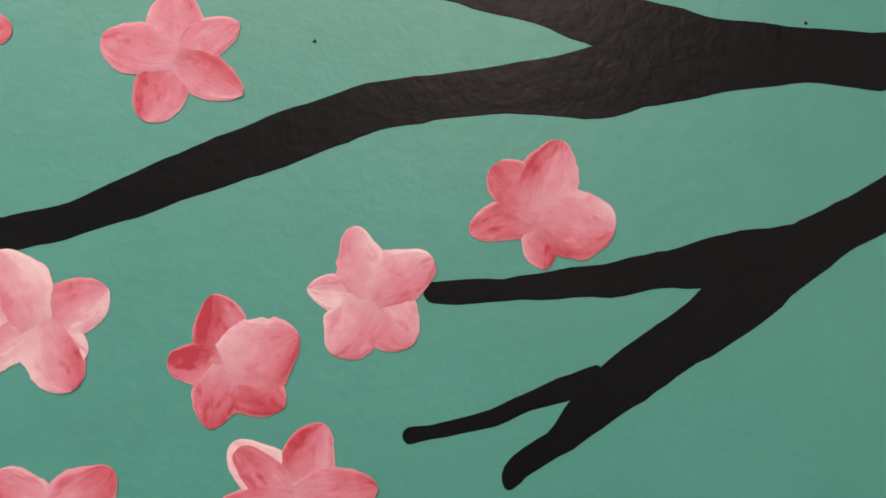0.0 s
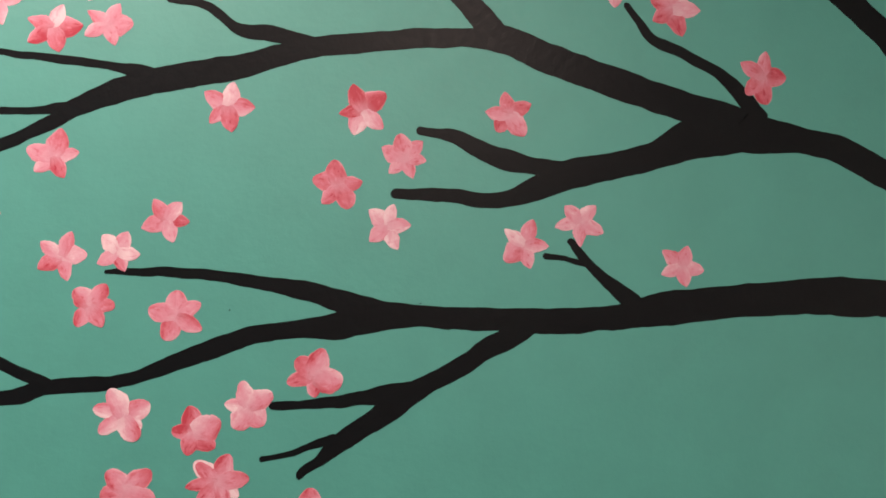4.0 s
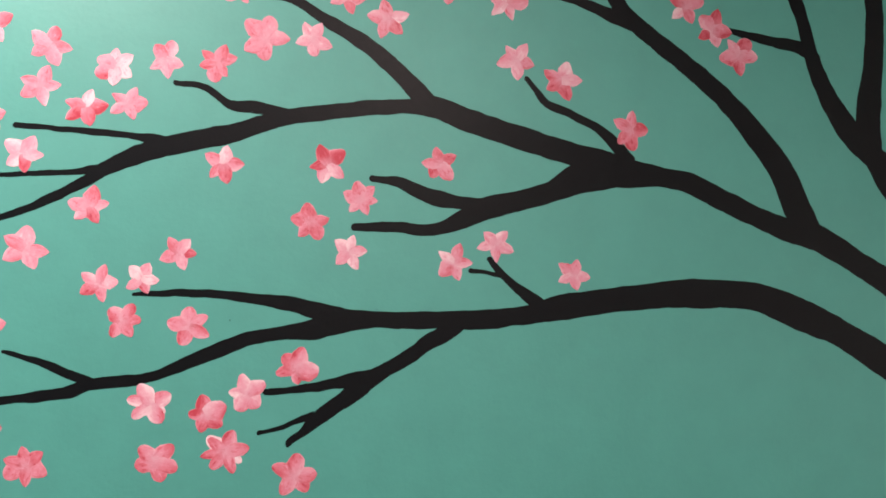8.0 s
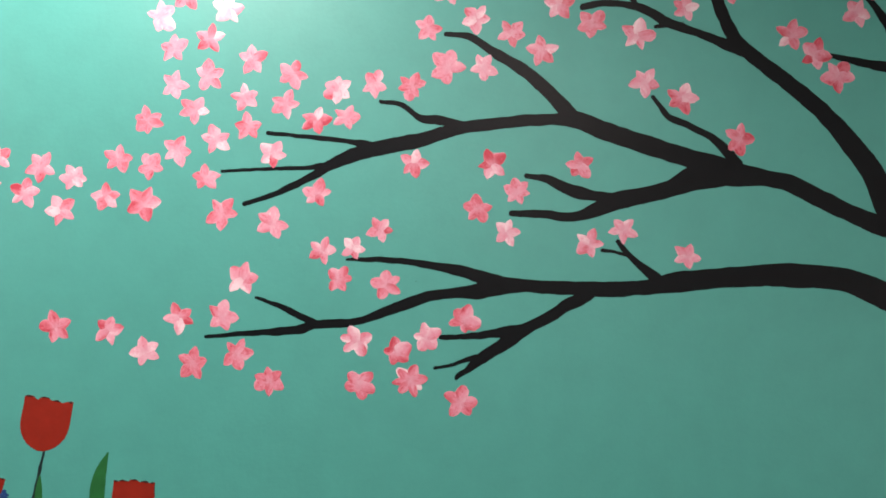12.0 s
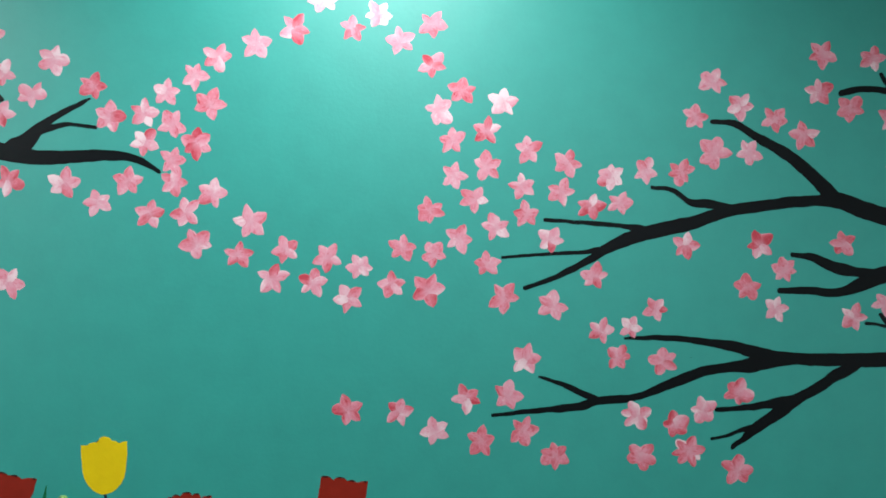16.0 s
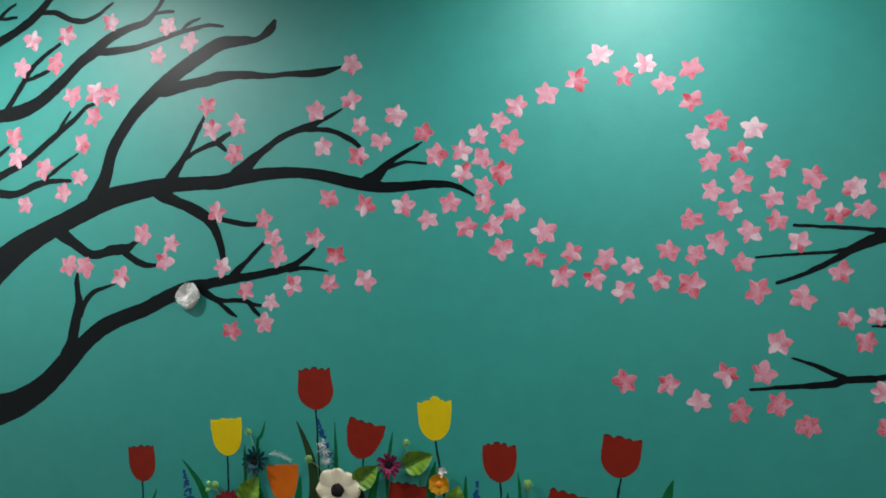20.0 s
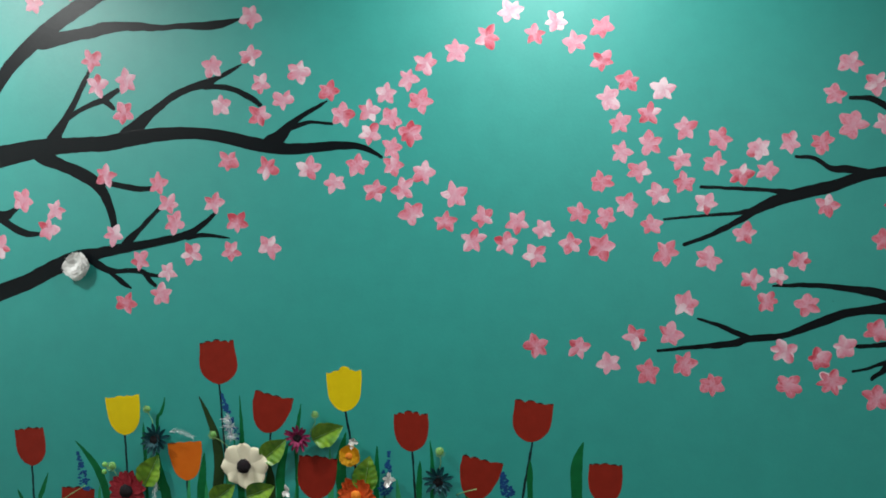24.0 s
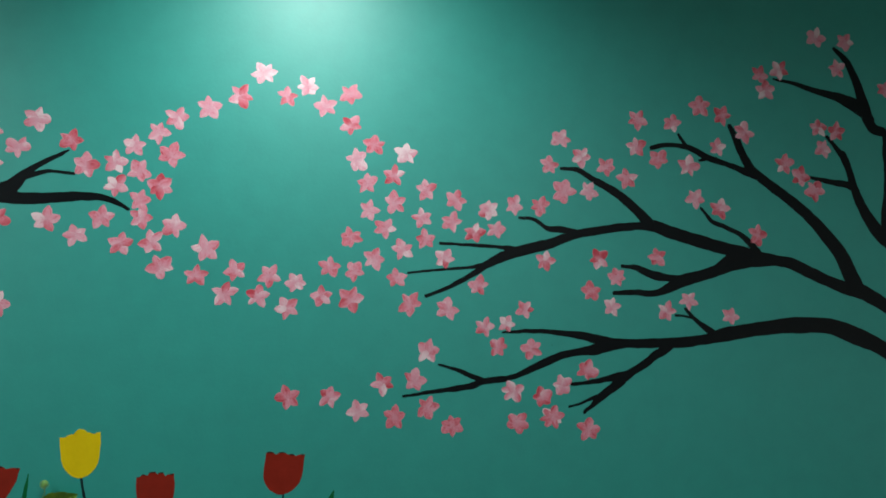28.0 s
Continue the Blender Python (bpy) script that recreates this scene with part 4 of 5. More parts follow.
strokes_blossom(0.6491, 1.1794, "pale pink", 15, ((124, 26.4, 17.8, 0.98, 0.50, 0.50), (64, 35.6, 26.4, 0.58, 0.90, 0.10), (287, 37.6, 20.4, 0.72, 0.02, 0.60), (236, 34.9, 20.4, 0.68, 0.05, 0.70), (152, 33.7, 26.4, 0.62, 0.95, 0.90), (334, 38.3, 26.4, 0.74, 0.98, 0.40)))
strokes_blossom(0.6068, 1.3195, "rose pink", 16, ((214, 29.3, 20.3, 0.42, 0.10, 0.90), (320, 28.2, 25.6, 0.46, 0.98, 0.40), (88, 30.2, 19.7, 0.38, 0.40, 0.80), (36, 33.6, 21.0, 0.40, 0.20, 0.90), (149, 30.0, 21.0, 0.42, 0.60, 0.60)))
strokes_blossom(0.6517, 1.0872, "rose pink", 17, ((161, 36.1, 26.4, 0.40, 0.50, 0.80), (257, 30.4, 27.7, 0.34, 0.60, 0.80), (317, 32.2, 28.3, 0.44, 0.80, 0.70), (53, 39.0, 27.0, 0.38, 0.40, 0.90), (115, 39.5, 26.4, 0.44, 0.30, 0.70)))
strokes_blossom(0.7670, 1.0943, "deep coral pink", 18, ((128, 31.4, 18.1, 1.00, 0.50, 0.50), (313, 38.2, 24.8, 0.98, 0.50, 0.50), (23, 36.3, 26.8, 0.40, 0.90, 0.60), (312, 34.9, 20.1, 0.34, 0.50, 0.70), (262, 40.4, 17.4, 0.30, 0.50, 0.60), (223, 35.6, 20.7, 0.38, 0.30, 0.70), (163, 37.7, 19.4, 0.38, 0.30, 0.80), (85, 38.3, 24.1, 0.40, 0.60, 0.80)))
strokes_blossom(0.8792, 1.0464, "deep coral pink", 19, ((145, 34, 25, 0.34, 0.6, 0.8), (218, 38, 26, 0.38, 0.3, 0.7), (296, 40, 25, 0.36, 0.8, 0.8), (90, 36, 28, 0.42, 0.2, 0.7), (10, 36, 29, 0.40, 0.9, 0.6)))

for patch in (ROUND_TREE_A, ROUND_TREE_A_MORE, ROUND_TREE_B, ROUND_TREE_B_MORE, LOWER_SPRAY, UPPER_SPRAY, RING_WEST, RING_FOOT, RING_EAST, LOW_ROW, MIDDLE, UPPER_MIDDLE, UPPER_MIDDLE_MORE, EAST_LOW, EAST_LOW_MORE, EAST_TOP, EAST_TOP_MORE):
    for row in patch:
        blossom(*row)

# ---- painted tulips, leaves and grape hyacinths ----
PAINTS = {"red": (RED, "brick-red"), "yellow": (YELLOW, "bright yellow"), "orange": (ORANGE, "orange")}
DIP = random.Random(21)


def outline_mesh(name, rim, mat, deep):
    """A flat painted patch with the outline rim, proud of the wall."""
    LAYER[0] += 1
    top = -(deep + 0.0000022 * (LAYER[0] % 60))
    bm = bmesh.new()
    low, mid, high = ([bm.verts.new((x * k, y, z * k)) for x, z in rim] for y, k in ((0.0005, 1.0), (top * 0.5, 1.0), (top, 0.988)))
    for a, b in ((low, mid), (mid, high)):
        for k in range(len(rim)):
            j = (k + 1) % len(rim)
            bm.faces.new((a[k], a[j], b[j], b[k]))
    bm.faces.new(high)
    bmesh.ops.triangulate(bm, faces=[f for f in bm.faces if len(f.verts) > 4])
    bmesh.ops.recalc_face_normals(bm, faces=bm.faces)
    return from_bm(name, bm, mat)


FLAT_TOP = ((-1.0, 0.30, 0.90), (-0.55, 0.28, 0.93), (0.0, 0.34, 0.97), (0.5, 0.28, 0.93), (1.0, 0.40, 0.90))


def tulip(x, z, wide, high, tilt, colour, tops=FLAT_TOP, plump=0.0, lean=0.0, gap=0.76):
    """tops: the scallops of the upper edge from left to right, as middle, half width and peak; gap: how deep the edge dips between them."""
    mat, word = PAINTS[colour]
    ob = thing("painted_tulip", (x, 0, z), f"{word} painted tulip with scalloped top on thin dark stem", "painted tulip", "painted tulips")
    rim, w, h = [], wide * 0.475, high / 2
    flare = {"yellow": 0.08, "orange": 0.06}.get(colour, 0.0) + DIP.uniform(-0.02, 0.05)
    # from the right shoulder round the narrow foot to the left one: height, half width
    side = ((0.68, 0.965 + flare), (0.42, 1.0 + flare * 0.6), (0.12, 1.0), (-0.18, 0.955), (-0.42, 0.88), (-0.63, 0.75), (-0.8, 0.57), (-0.92, 0.36), (-1.0, 0.11))
    side = [(v, k + plump * 0.13 * math.sin(math.pi * max(0.0, 0.3 - v) / 1.3) ** 0.8) for v, k in side]
    rim += [(w * k, h * v) for v, k in side]
    rim += [(-w * k, h * v) for v, k in reversed(side)]
    brim = w * (0.965 + flare)
    for k in range(41):
        u = k / 20 - 1
        rise = max([0.0] + [(p - gap) * math.sqrt(1 - ((u - c) / r) ** 2) for c, r, p in tops if abs(u - c) < r])
        rim.append((u * brim, h * (gap + rise)))
    shear = math.tan(radians(tilt)) * 0.6
    rim = [(px + shear * (pz + h * 0.2) * (0.5 + 0.5 * max(-1.0, min(1.0, px / w * math.copysign(1, tilt)))), pz) for px, pz in rim]
    rim = [(px + noise.noise((px * 90, pz * 90, x)) * 0.0012, pz + noise.noise((px * 90, pz * 90, z + 7)) * 0.0012) for px, pz in rim]
    bloom = part("bloom", outline_mesh("bloom", rim, mat, 0.0003), mat, ob, smooth=False)
    bloom.rotation_euler = (0, radians(tilt * 0.95), 0)
    if colour == "red":
        for k, (c, r, p) in enumerate(tops):
            # a dark red dab along the crest of each scallop
            c = max(-0.94, min(0.94, c))
            half, thick = brim * min(r, 0.3) * DIP.uniform(0.5, 0.75) * (1.0 if abs(c) < 0.85 else 0.45), DIP.uniform(0.0014, 0.0024)
            c *= 1.0 if abs(c) < 0.85 else 0.93
            lump = [(half * math.cos(q), thick * math.sin(q) * (1 + 0.4 * math.cos(3 * q + k)) - 0.35 * thick * abs(math.cos(q)) ** 2) for q in (math.tau * j / 11 for j in range(11))]
            dab = part("crown_dab", outline_mesh("crown_dab", lump, CREST_DARK, 0.0004), CREST_DARK, ob, "dark red dab along the scallop's crest", smooth=False)
            peak = Vector((c * brim + shear * (h * p + h * 0.2) * (0.5 + 0.5 * max(-1.0, min(1.0, c * math.copysign(1, tilt)))), 0, h * p - thick * 0.7))
            dab.matrix_basis = Matrix.Rotation(radians(tilt * 0.95), 4, "Y") @ Matrix.Translation(peak)
    down = (z - h * 0.95) - max(0.30, z - 0.55)
    stem = part("stem", stroke_mesh([(0, -h * 0.93, 6.5), (lean * 0.36, -h - down * 0.3, 7), (lean * 0.72, -h - down * 0.65, 7.5), (lean, -h - down, 8)], STEM_PAINT, name="stem"), STEM_PAINT, ob, "thin blue-black stem", smooth=False)
    return ob


tulip(-1.007, 1.196, 0.122, 0.137, -2, "red", ((-0.95, 0.28, 0.90), (-0.5, 0.26, 0.98), (0.0, 0.30, 1.02), (0.46, 0.24, 0.95), (1.0, 0.34, 0.95)), 1.0, 0.015)
tulip(-1.330, 1.038, 0.114, 0.128, -3, "yellow", ((-1.0, 0.24, 0.90), (-0.6, 0.26, 0.88), (-0.15, 0.32, 0.95), (0.3, 0.28, 0.93), (1.0, 0.46, 0.95)), 0.2, 0.006, 0.82)
tulip(-1.658, 0.942, 0.106, 0.126, -4, "red", FLAT_TOP, 0.5, 0.006)
tulip(-0.848, 1.035, 0.127, 0.124, 13, "red", ((-0.80, 0.28, 1.0), (-0.32, 0.26, 0.95), (0.14, 0.30, 0.93), (1.0, 0.60, 0.95)), -0.6, -0.05)
tulip(-0.610, 1.103, 0.109, 0.134, 1, "yellow", ((-1.0, 0.50, 0.74), (-0.42, 0.30, 0.84), (0.03, 0.36, 1.04), (0.40, 0.26, 0.88), (1.0, 0.46, 0.86)), 0.3, 0.055, 0.68)
tulip(-0.411, 0.974, 0.110, 0.120, 1, "red", ((-1.0, 0.18, 0.84), (-0.62, 0.22, 0.93), (-0.14, 0.30, 1.02), (0.30, 0.22, 0.97), (0.92, 0.38, 0.88)), 0.0, 0.008, 0.74)
tulip(-0.054, 0.998, 0.112, 0.121, 8, "red", ((-0.78, 0.32, 0.99), (-0.16, 0.32, 1.0), (0.32, 0.24, 0.93), (1.0, 0.50, 0.95)), 0.6, -0.095, 0.78)
tulip(-1.129, 0.891, 0.110, 0.122, -2, "orange", ((-0.8, 0.34, 0.93), (-0.3, 0.30, 0.97), (0.25, 0.32, 0.98), (0.8, 0.32, 0.97)), -0.4, 0.004, 0.88)
tulip(-0.710, 0.838, 0.126, 0.133, 6, "red", ((-1.0, 0.24, 0.94), (-0.55, 0.26, 0.97), (-0.08, 0.26, 1.0), (0.32, 0.22, 0.97), (1.0, 0.52, 0.93)), 0.2, 0.0, 0.82)
tulip(-0.219, 0.831, 0.121, 0.128, 13, "red", ((-0.82, 0.22, 0.98), (-0.36, 0.26, 0.98), (0.12, 0.26, 0.95), (1.0, 0.66, 0.95)), -0.6, -0.03, 0.8)
tulip(0.146, 0.818, 0.099, 0.119, 3, "red", FLAT_TOP, 0.2, 0.004)
tulip(-1.832, 0.715, 0.111, 0.103, -4, "orange", FLAT_TOP, 0.2, 0.0, 0.86)
tulip(-1.505, 0.749, 0.115, 0.130, 4, "red", FLAT_TOP, 0.2, 0.006)
tulip(-1.970, 0.593, 0.102, 0.111, 0, "red", FLAT_TOP, 0.2, 0.0)


def blade(tip, base, wide, mat=LEAF_PAINT, bend=0.0):
    ob = thing("painted_leaf", (base[0], 0, base[1] - 0.22), "light green painted stalk low among the tulips" if mat is STALK_PAINT else "olive brown painted blade-shaped leaf among the tulips" if mat is OLIVE_PAINT else "dark green painted blade-shaped leaf among the tulips", "painted leaf", "painted leaves")
    dx, dz = tip[0] - base[0], tip[1] - base[1]
    pts = []
    for k, w in ((0.0, 1.05), (0.3, 1.12), (0.6, 0.9), (0.82, 0.55), (1.0, 0.14)):
        off = bend * math.sin(math.pi * k)
        pts.append((dx * k + off, 0.22 + dz * k, max(2.2, wide * 1000 * w)))
    low = [(-dx * 0.25, 0.0, wide * 760), (-dx * 0.12, 0.11, wide * 860)]
    part("leaf_blade", stroke_mesh(low + pts, mat, 0.6, 0.0001, 0.009, "leaf_blade"), mat, ob, smooth=False)


blade((-1.501, 0.956), (-1.402, 0.777), 0.024, LEAF_PAINT, 0.022)
blade((-1.075, 1.089), (-1.03, 0.786), 0.031, OLIVE_PAINT, 0.03)
blade((-0.943, 1.088), (-0.95, 0.788), 0.016, LEAF_PAINT, 0.004)
blade((-1.19, 1.089), (-1.218, 1.02), 0.01, LEAF_PAINT, 0.005)
blade((-0.748, 1.06), (-0.769, 0.952), 0.012)
blade((-1.603, 0.854), (-1.636, 0.771), 0.014)
blade((-1.713, 0.801), (-1.699, 0.77), 0.01)
blade((-1.266, 1.011), (-1.265, 0.929), 0.012)
blade((-1.222, 0.93), (-1.2, 0.782), 0.031, LEAF_PAINT, -0.01)
blade((-1.067, 0.914), (-1.085, 0.785), 0.024)
blade((-0.792, 0.943), (-0.825, 0.791), 0.026, LEAF_PAINT, -0.012)
blade((-0.517, 0.93), (-0.526, 0.798), 0.016)
blade((-0.612, 0.971), (-0.632, 0.796), 0.031, LEAF_PAINT, -0.01)
blade((-0.356, 0.945), (-0.357, 0.802), 0.012, LEAF_PAINT, 0.004)
blade((-0.389, 0.884), (-0.396, 0.801), 0.016)
blade((-0.064, 0.885), (-0.069, 0.809), 0.016)
blade((0.09, 0.934), (0.065, 0.813), 0.031, LEAF_PAINT, -0.008)
blade((-0.855, 0.873), (-0.857, 0.79), 0.028, OLIVE_PAINT)
blade((-0.74, 0.875), (-0.721, 0.794), 0.021)
blade((-0.904, 0.828), (-0.915, 0.789), 0.028)


def grape_hyacinth(tip, base, wide):
    """A painted spike of many small blue dabs."""
    ob = thing("painted_hyacinth", (base[0], 0, base[1]), "deep blue painted grape hyacinth spike of small dabs", "painted hyacinth", "painted hyacinths")
    rnd = random.Random(round(tip[0] * 1000))
    for k in range(80):
        t = rnd.random() ** 1.1
        cx = (tip[0] - base[0]) * t + rnd.uniform(-1, 1) * wide * 0.5 * (1.03 - t) ** 0.85 * min(1, 0.5 + 4 * t)
        cz = (tip[1] - base[1]) * t
        r, a = rnd.uniform(0.0028, 0.0047), rnd.uniform(0, 3)
        rim = [(r * math.cos(q) * (1 + 0.5 * math.cos(q - a) ** 2), r * math.sin(q) * 0.8) for q in (math.tau * j / 9 for j in range(9))]
        d = part("dab", outline_mesh("dab", rim, BLUE_PAINT, 0.0003), BLUE_PAINT, ob, smooth=False)
        d.location = (cx, -0.00001 * k, cz)
    part("stem", stroke_mesh([(0, 0, 5), (-(tip[0] - base[0]) * 0.2, -0.12, 6), (-(tip[0] - base[0]) * 0.3, -0.26, 6)], LEAF_PAINT, name="stem"), LEAF_PAINT, ob, smooth=False)


grape_hyacinth((-1.000, 1.097), (-0.968, 0.955), 0.048)
grape_hyacinth((-1.496, 0.921), (-1.468, 0.80), 0.046)
grape_hyacinth((-0.481, 0.915), (-0.501, 0.785), 0.048)
grape_hyacinth((-0.147, 0.852), (-0.132, 0.780), 0.046)
blade((-0.988, 0.918), (-0.993, 0.743), 0.018, STALK_PAINT)
blade((-1.030, 0.852), (-1.042, 0.743), 0.014, STALK_PAINT)
blade((-0.853, 0.917), (-0.855, 0.744), 0.012, STALK_PAINT)
blade((-0.831, 0.851), (-0.833, 0.744), 0.016, STALK_PAINT)
blade((-0.639, 0.838), (-0.647, 0.744), 0.012, STALK_PAINT)
blade((-1.121, 0.838), (-1.129, 0.743), 0.012, STALK_PAINT)
blade((-0.462, 0.829), (-0.458, 0.745), 0.014, STALK_PAINT)
blade((-0.946, 0.816), (-0.949, 0.743), 0.016, STALK_PAINT)
blade((-0.775, 0.813), (-0.779, 0.744), 0.012, STALK_PAINT)
blade((-1.355, 0.831), (-1.356, 0.742), 0.010, STALK_PAINT)
blade((-0.664, 0.925), (-0.668, 0.745), 0.016, STALK_PAINT)
blade((-0.905, 0.832), (-0.908, 0.743), 0.012, STALK_PAINT)
blade((-0.872, 0.845), (-0.874, 0.743), 0.010, STALK_PAINT)
blade((-1.065, 0.826), (-1.070, 0.743), 0.012, STALK_PAINT)
blade((-0.575, 0.842), (-0.572, 0.744), 0.012, STALK_PAINT)
blade((-1.425, 0.812), (-1.430, 0.742), 0.012, STALK_PAINT)
blade((-0.250, 0.905), (-0.252, 0.790), 0.012, LEAF_PAINT, 0.004)

# ---- cloth and plastic flowers fixed to the wall ----


def cup_petal(length, width, cup, curl, rows=7, cols=5, notch=0.0, thick=0.0007, tip=0.5):
    """A petal from the heart outwards along +z, cupped towards -y, with thickness."""
    bm = bmesh.new()
    sides = []
    for back in (0.0, thick):
        grid = []
        for i in range(rows):
            v = i / (rows - 1)
            w = width / 2 * (0.28 + 0.72 * math.sin(min(1.0, v / 0.62) * math.pi / 2)) * (1 if v < 0.62 else max(0.05, 1 - ((v - 0.62) / 0.38) ** 2) ** tip)
            if tip > 1.0:
                w = width / 2 * max(0.02, math.sin(math.pi * v ** 0.78)) ** 0.85
            row = []
            for j in range(cols):
                u = 2 * j / (cols - 1) - 1
                z = length * (v - notch * (1 - abs(u)) * max(0, v - 0.8) * 5)
                y = -cup * (0.25 * v + 0.75 * v * v) - curl * u * u * v + back
                row.append(bm.verts.new((u * w, y, z)))
            grid.append(row)
        sides.append(grid)
    for g in sides:
        for p, q in zip(g, g[1:]):
            for j in range(cols - 1):
                bm.faces.new((p[j], p[j + 1], q[j + 1], q[j]))
    a, b = sides
    loop = lambda g: [g[0][j] for j in range(cols)] + [g[i][-1] for i in range(1, rows)] + [g[-1][j] for j in range(cols - 2, -1, -1)] + [g[i][0] for i in range(rows - 2, 0, -1)]
    la, lb = loop(a), loop(b)
    for k in range(len(la)):
        j = (k + 1) % len(la)
        rim_face = bm.faces.new((la[k], la[j], lb[j], lb[k]))
        for e in rim_face.edges:
            e.smooth = False
    bmesh.ops.recalc_face_normals(bm, faces=bm.faces)
    return bm


def ball(radius, squash=1.0, rough=0.0, seg=14, seed=0):
    bm = bmesh.new()
    bmesh.ops.create_uvsphere(bm, u_segments=seg, v_segments=max(6, seg * 2 // 3), radius=radius)
    for v in bm.verts:
        v.co *= 1 + rough * noise.noise(v.co * (2.2 / radius) + Vector((seed, 0, 0)))
        v.co.y *= squash
    return bm


def tube(points, radius, sides=7):
    """A round wire through points (x, y, z)."""
    pts = [Vector(p) for p in points]
    bm, rings = bmesh.new(), []
    for k, p in enumerate(pts):
        d = (pts[min(k + 1, len(pts) - 1)] - pts[max(k - 1, 0)]).normalized()
        a = d.orthogonal().normalized() if k == 0 else (a - d * a.dot(d)).normalized()
        b = d.cross(a)
        r = radius if isinstance(radius, float) else radius[k]
        rings.append([bm.verts.new(p + a * r * math.cos(q) + b * r * math.sin(q)) for q in (math.tau * j / sides for j in range(sides))])
    for p, q in zip(rings, rings[1:]):
        for j in range(sides):
            bm.faces.new((p[j], p[(j + 1) % sides], q[(j + 1) % sides], q[j]))
    bm.faces.new(rings[0]), bm.faces.new(rings[-1])
    bmesh.ops.recalc_face_normals(bm, faces=bm.faces)
    return bm


def fix(ob, depth, mat=WIRE):
    """The short stub that pins a flower to the wall."""
    part("pin", tube([(0, 0, 0), (0, depth * 0.5, -0.001), (0, depth, 0)], 0.0022), mat, ob)


def daisy(x, z, radius, count, petal_mat, eye_mat, label, width, cup, curl, eye, depth=0.014, rings=1, name="cloth_flower", seed=1, fine=(7, 5)):
    ob = thing(name, (x, -depth, z), label, "artificial flower", "artificial flowers on the wall")
    rnd = random.Random(seed)
    meshes = [from_bm("petal", cup_petal(radius * rnd.uniform(0.94, 1.05), width * rnd.uniform(0.92, 1.08), cup * rnd.uniform(0.7, 1.3), curl, *fine), petal_mat) for _ in range(4)]
    for ring in range(rings):
        for k in range(count):
            p = part("petal", meshes[rnd.randrange(4)], petal_mat, ob)
            p.matrix_basis = Matrix.LocRotScale((0, -0.0035 * ring + 0.0006 * (k % 2) * 2, 0), Euler((rnd.uniform(-0.05, 0.05), math.tau * (k + 0.5 * ring) / count + rnd.uniform(-0.08, 0.08), 0)), Vector((1, 1, 1)) * (1 - 0.2 * ring))
    e = part("eye", ball(eye, 0.55, 0.18, 18, seed), eye_mat, ob, "dark fluffy eye" if eye_mat is DARK_EYE else "")
    e.location = (0, -0.004 - 0.003 * rings, 0)
    fix(ob, depth)
    return ob


def spiky(x, z, radius, mat, label, seed, depth=0.009):
    """A flower of many narrow rolled petals with blunt ends round a dark heart."""
    ob = thing("spiky_flower", (x, -depth, z), label, "artificial flower", "artificial flowers on the wall")
    rnd = random.Random(seed)
    kinds = [from_bm("petal", cup_petal(radius * s, radius * 0.24, radius * 0.16, radius * 0.04, 8, 5, tip=0.45), mat) for s in (1.08, 1.0, 0.92)]
    for k in range(24):
        p = part("petal", rnd.choice(kinds), mat, ob)
        inner = k >= 14
        turn = math.tau * (k / 14 if not inner else (k - 13.5) / 10) + rnd.uniform(-0.09, 0.09)
        p.matrix_basis = Matrix.LocRotScale((0, -0.003 * inner, 0), None, None) @ Matrix.Rotation(turn, 4, "Y") @ Matrix.Rotation(rnd.uniform(-0.15, 0.2) + 0.3 * inner, 4, "X") @ Matrix.Diagonal((1, 1, 0.66 if inner else 1, 1))
    e = part("eye", ball(radius * 0.36, 0.5, 0.3, 16, seed), DARK_EYE, ob, "dark fluffy eye")
    e.location = (0, -0.006, 0)
    fix(ob, depth)


def leafy(x, z, length, turn, seed, depth=0.010):
    """A glossy crumpled plastic leaf with a pale midrib."""
    ob = thing("plastic_leaf", (x, -depth, z), "glossy green plastic leaf with lime highlights in its colour, fixed among the flowers", "artificial leaf", "artificial leaves on the wall")
    bm = cup_petal(length, length * 0.70, 0.008, 0.0, 19, 13, thick=0.0006, tip=1.1)
    for v in bm.verts:
        x, z = abs(v.co.x) / length, v.co.z / length
        # edges bent up from the midrib, slanting side veins, a wavy rim
        v.co.y -= length * (0.48 * x + 0.022 * math.cos((z - 0.7 * x) * 34) * min(1.0, x * 7) + 0.03 * noise.noise((v.co.x * 45, seed * 3.1, v.co.z * 45)))
        v.co.x *= 1 + 0.09 * noise.noise((seed, v.co.z * 70, 1 if v.co.x > 0 else 5))
    b = part("leaf_blade", bm, LIME, ob)
    b.matrix_basis = Matrix.LocRotScale((0, 0, 0), Euler((0, radians(turn), 0)), (1, 1, 1)) @ Matrix.Translation((0, 0, -length / 2))
    m = b.matrix_basis.copy()
    r = part("midrib", tube([(0, -0.0012 - 0.008 * (0.25 * v + 0.75 * v * v), length * v) for v in (0.0, 0.25, 0.5, 0.75, 0.95)], [0.0014, 0.0012, 0.001, 0.0008, 0.0004]), WIRE, ob)
    r.matrix_basis = m
    fix(ob, depth)


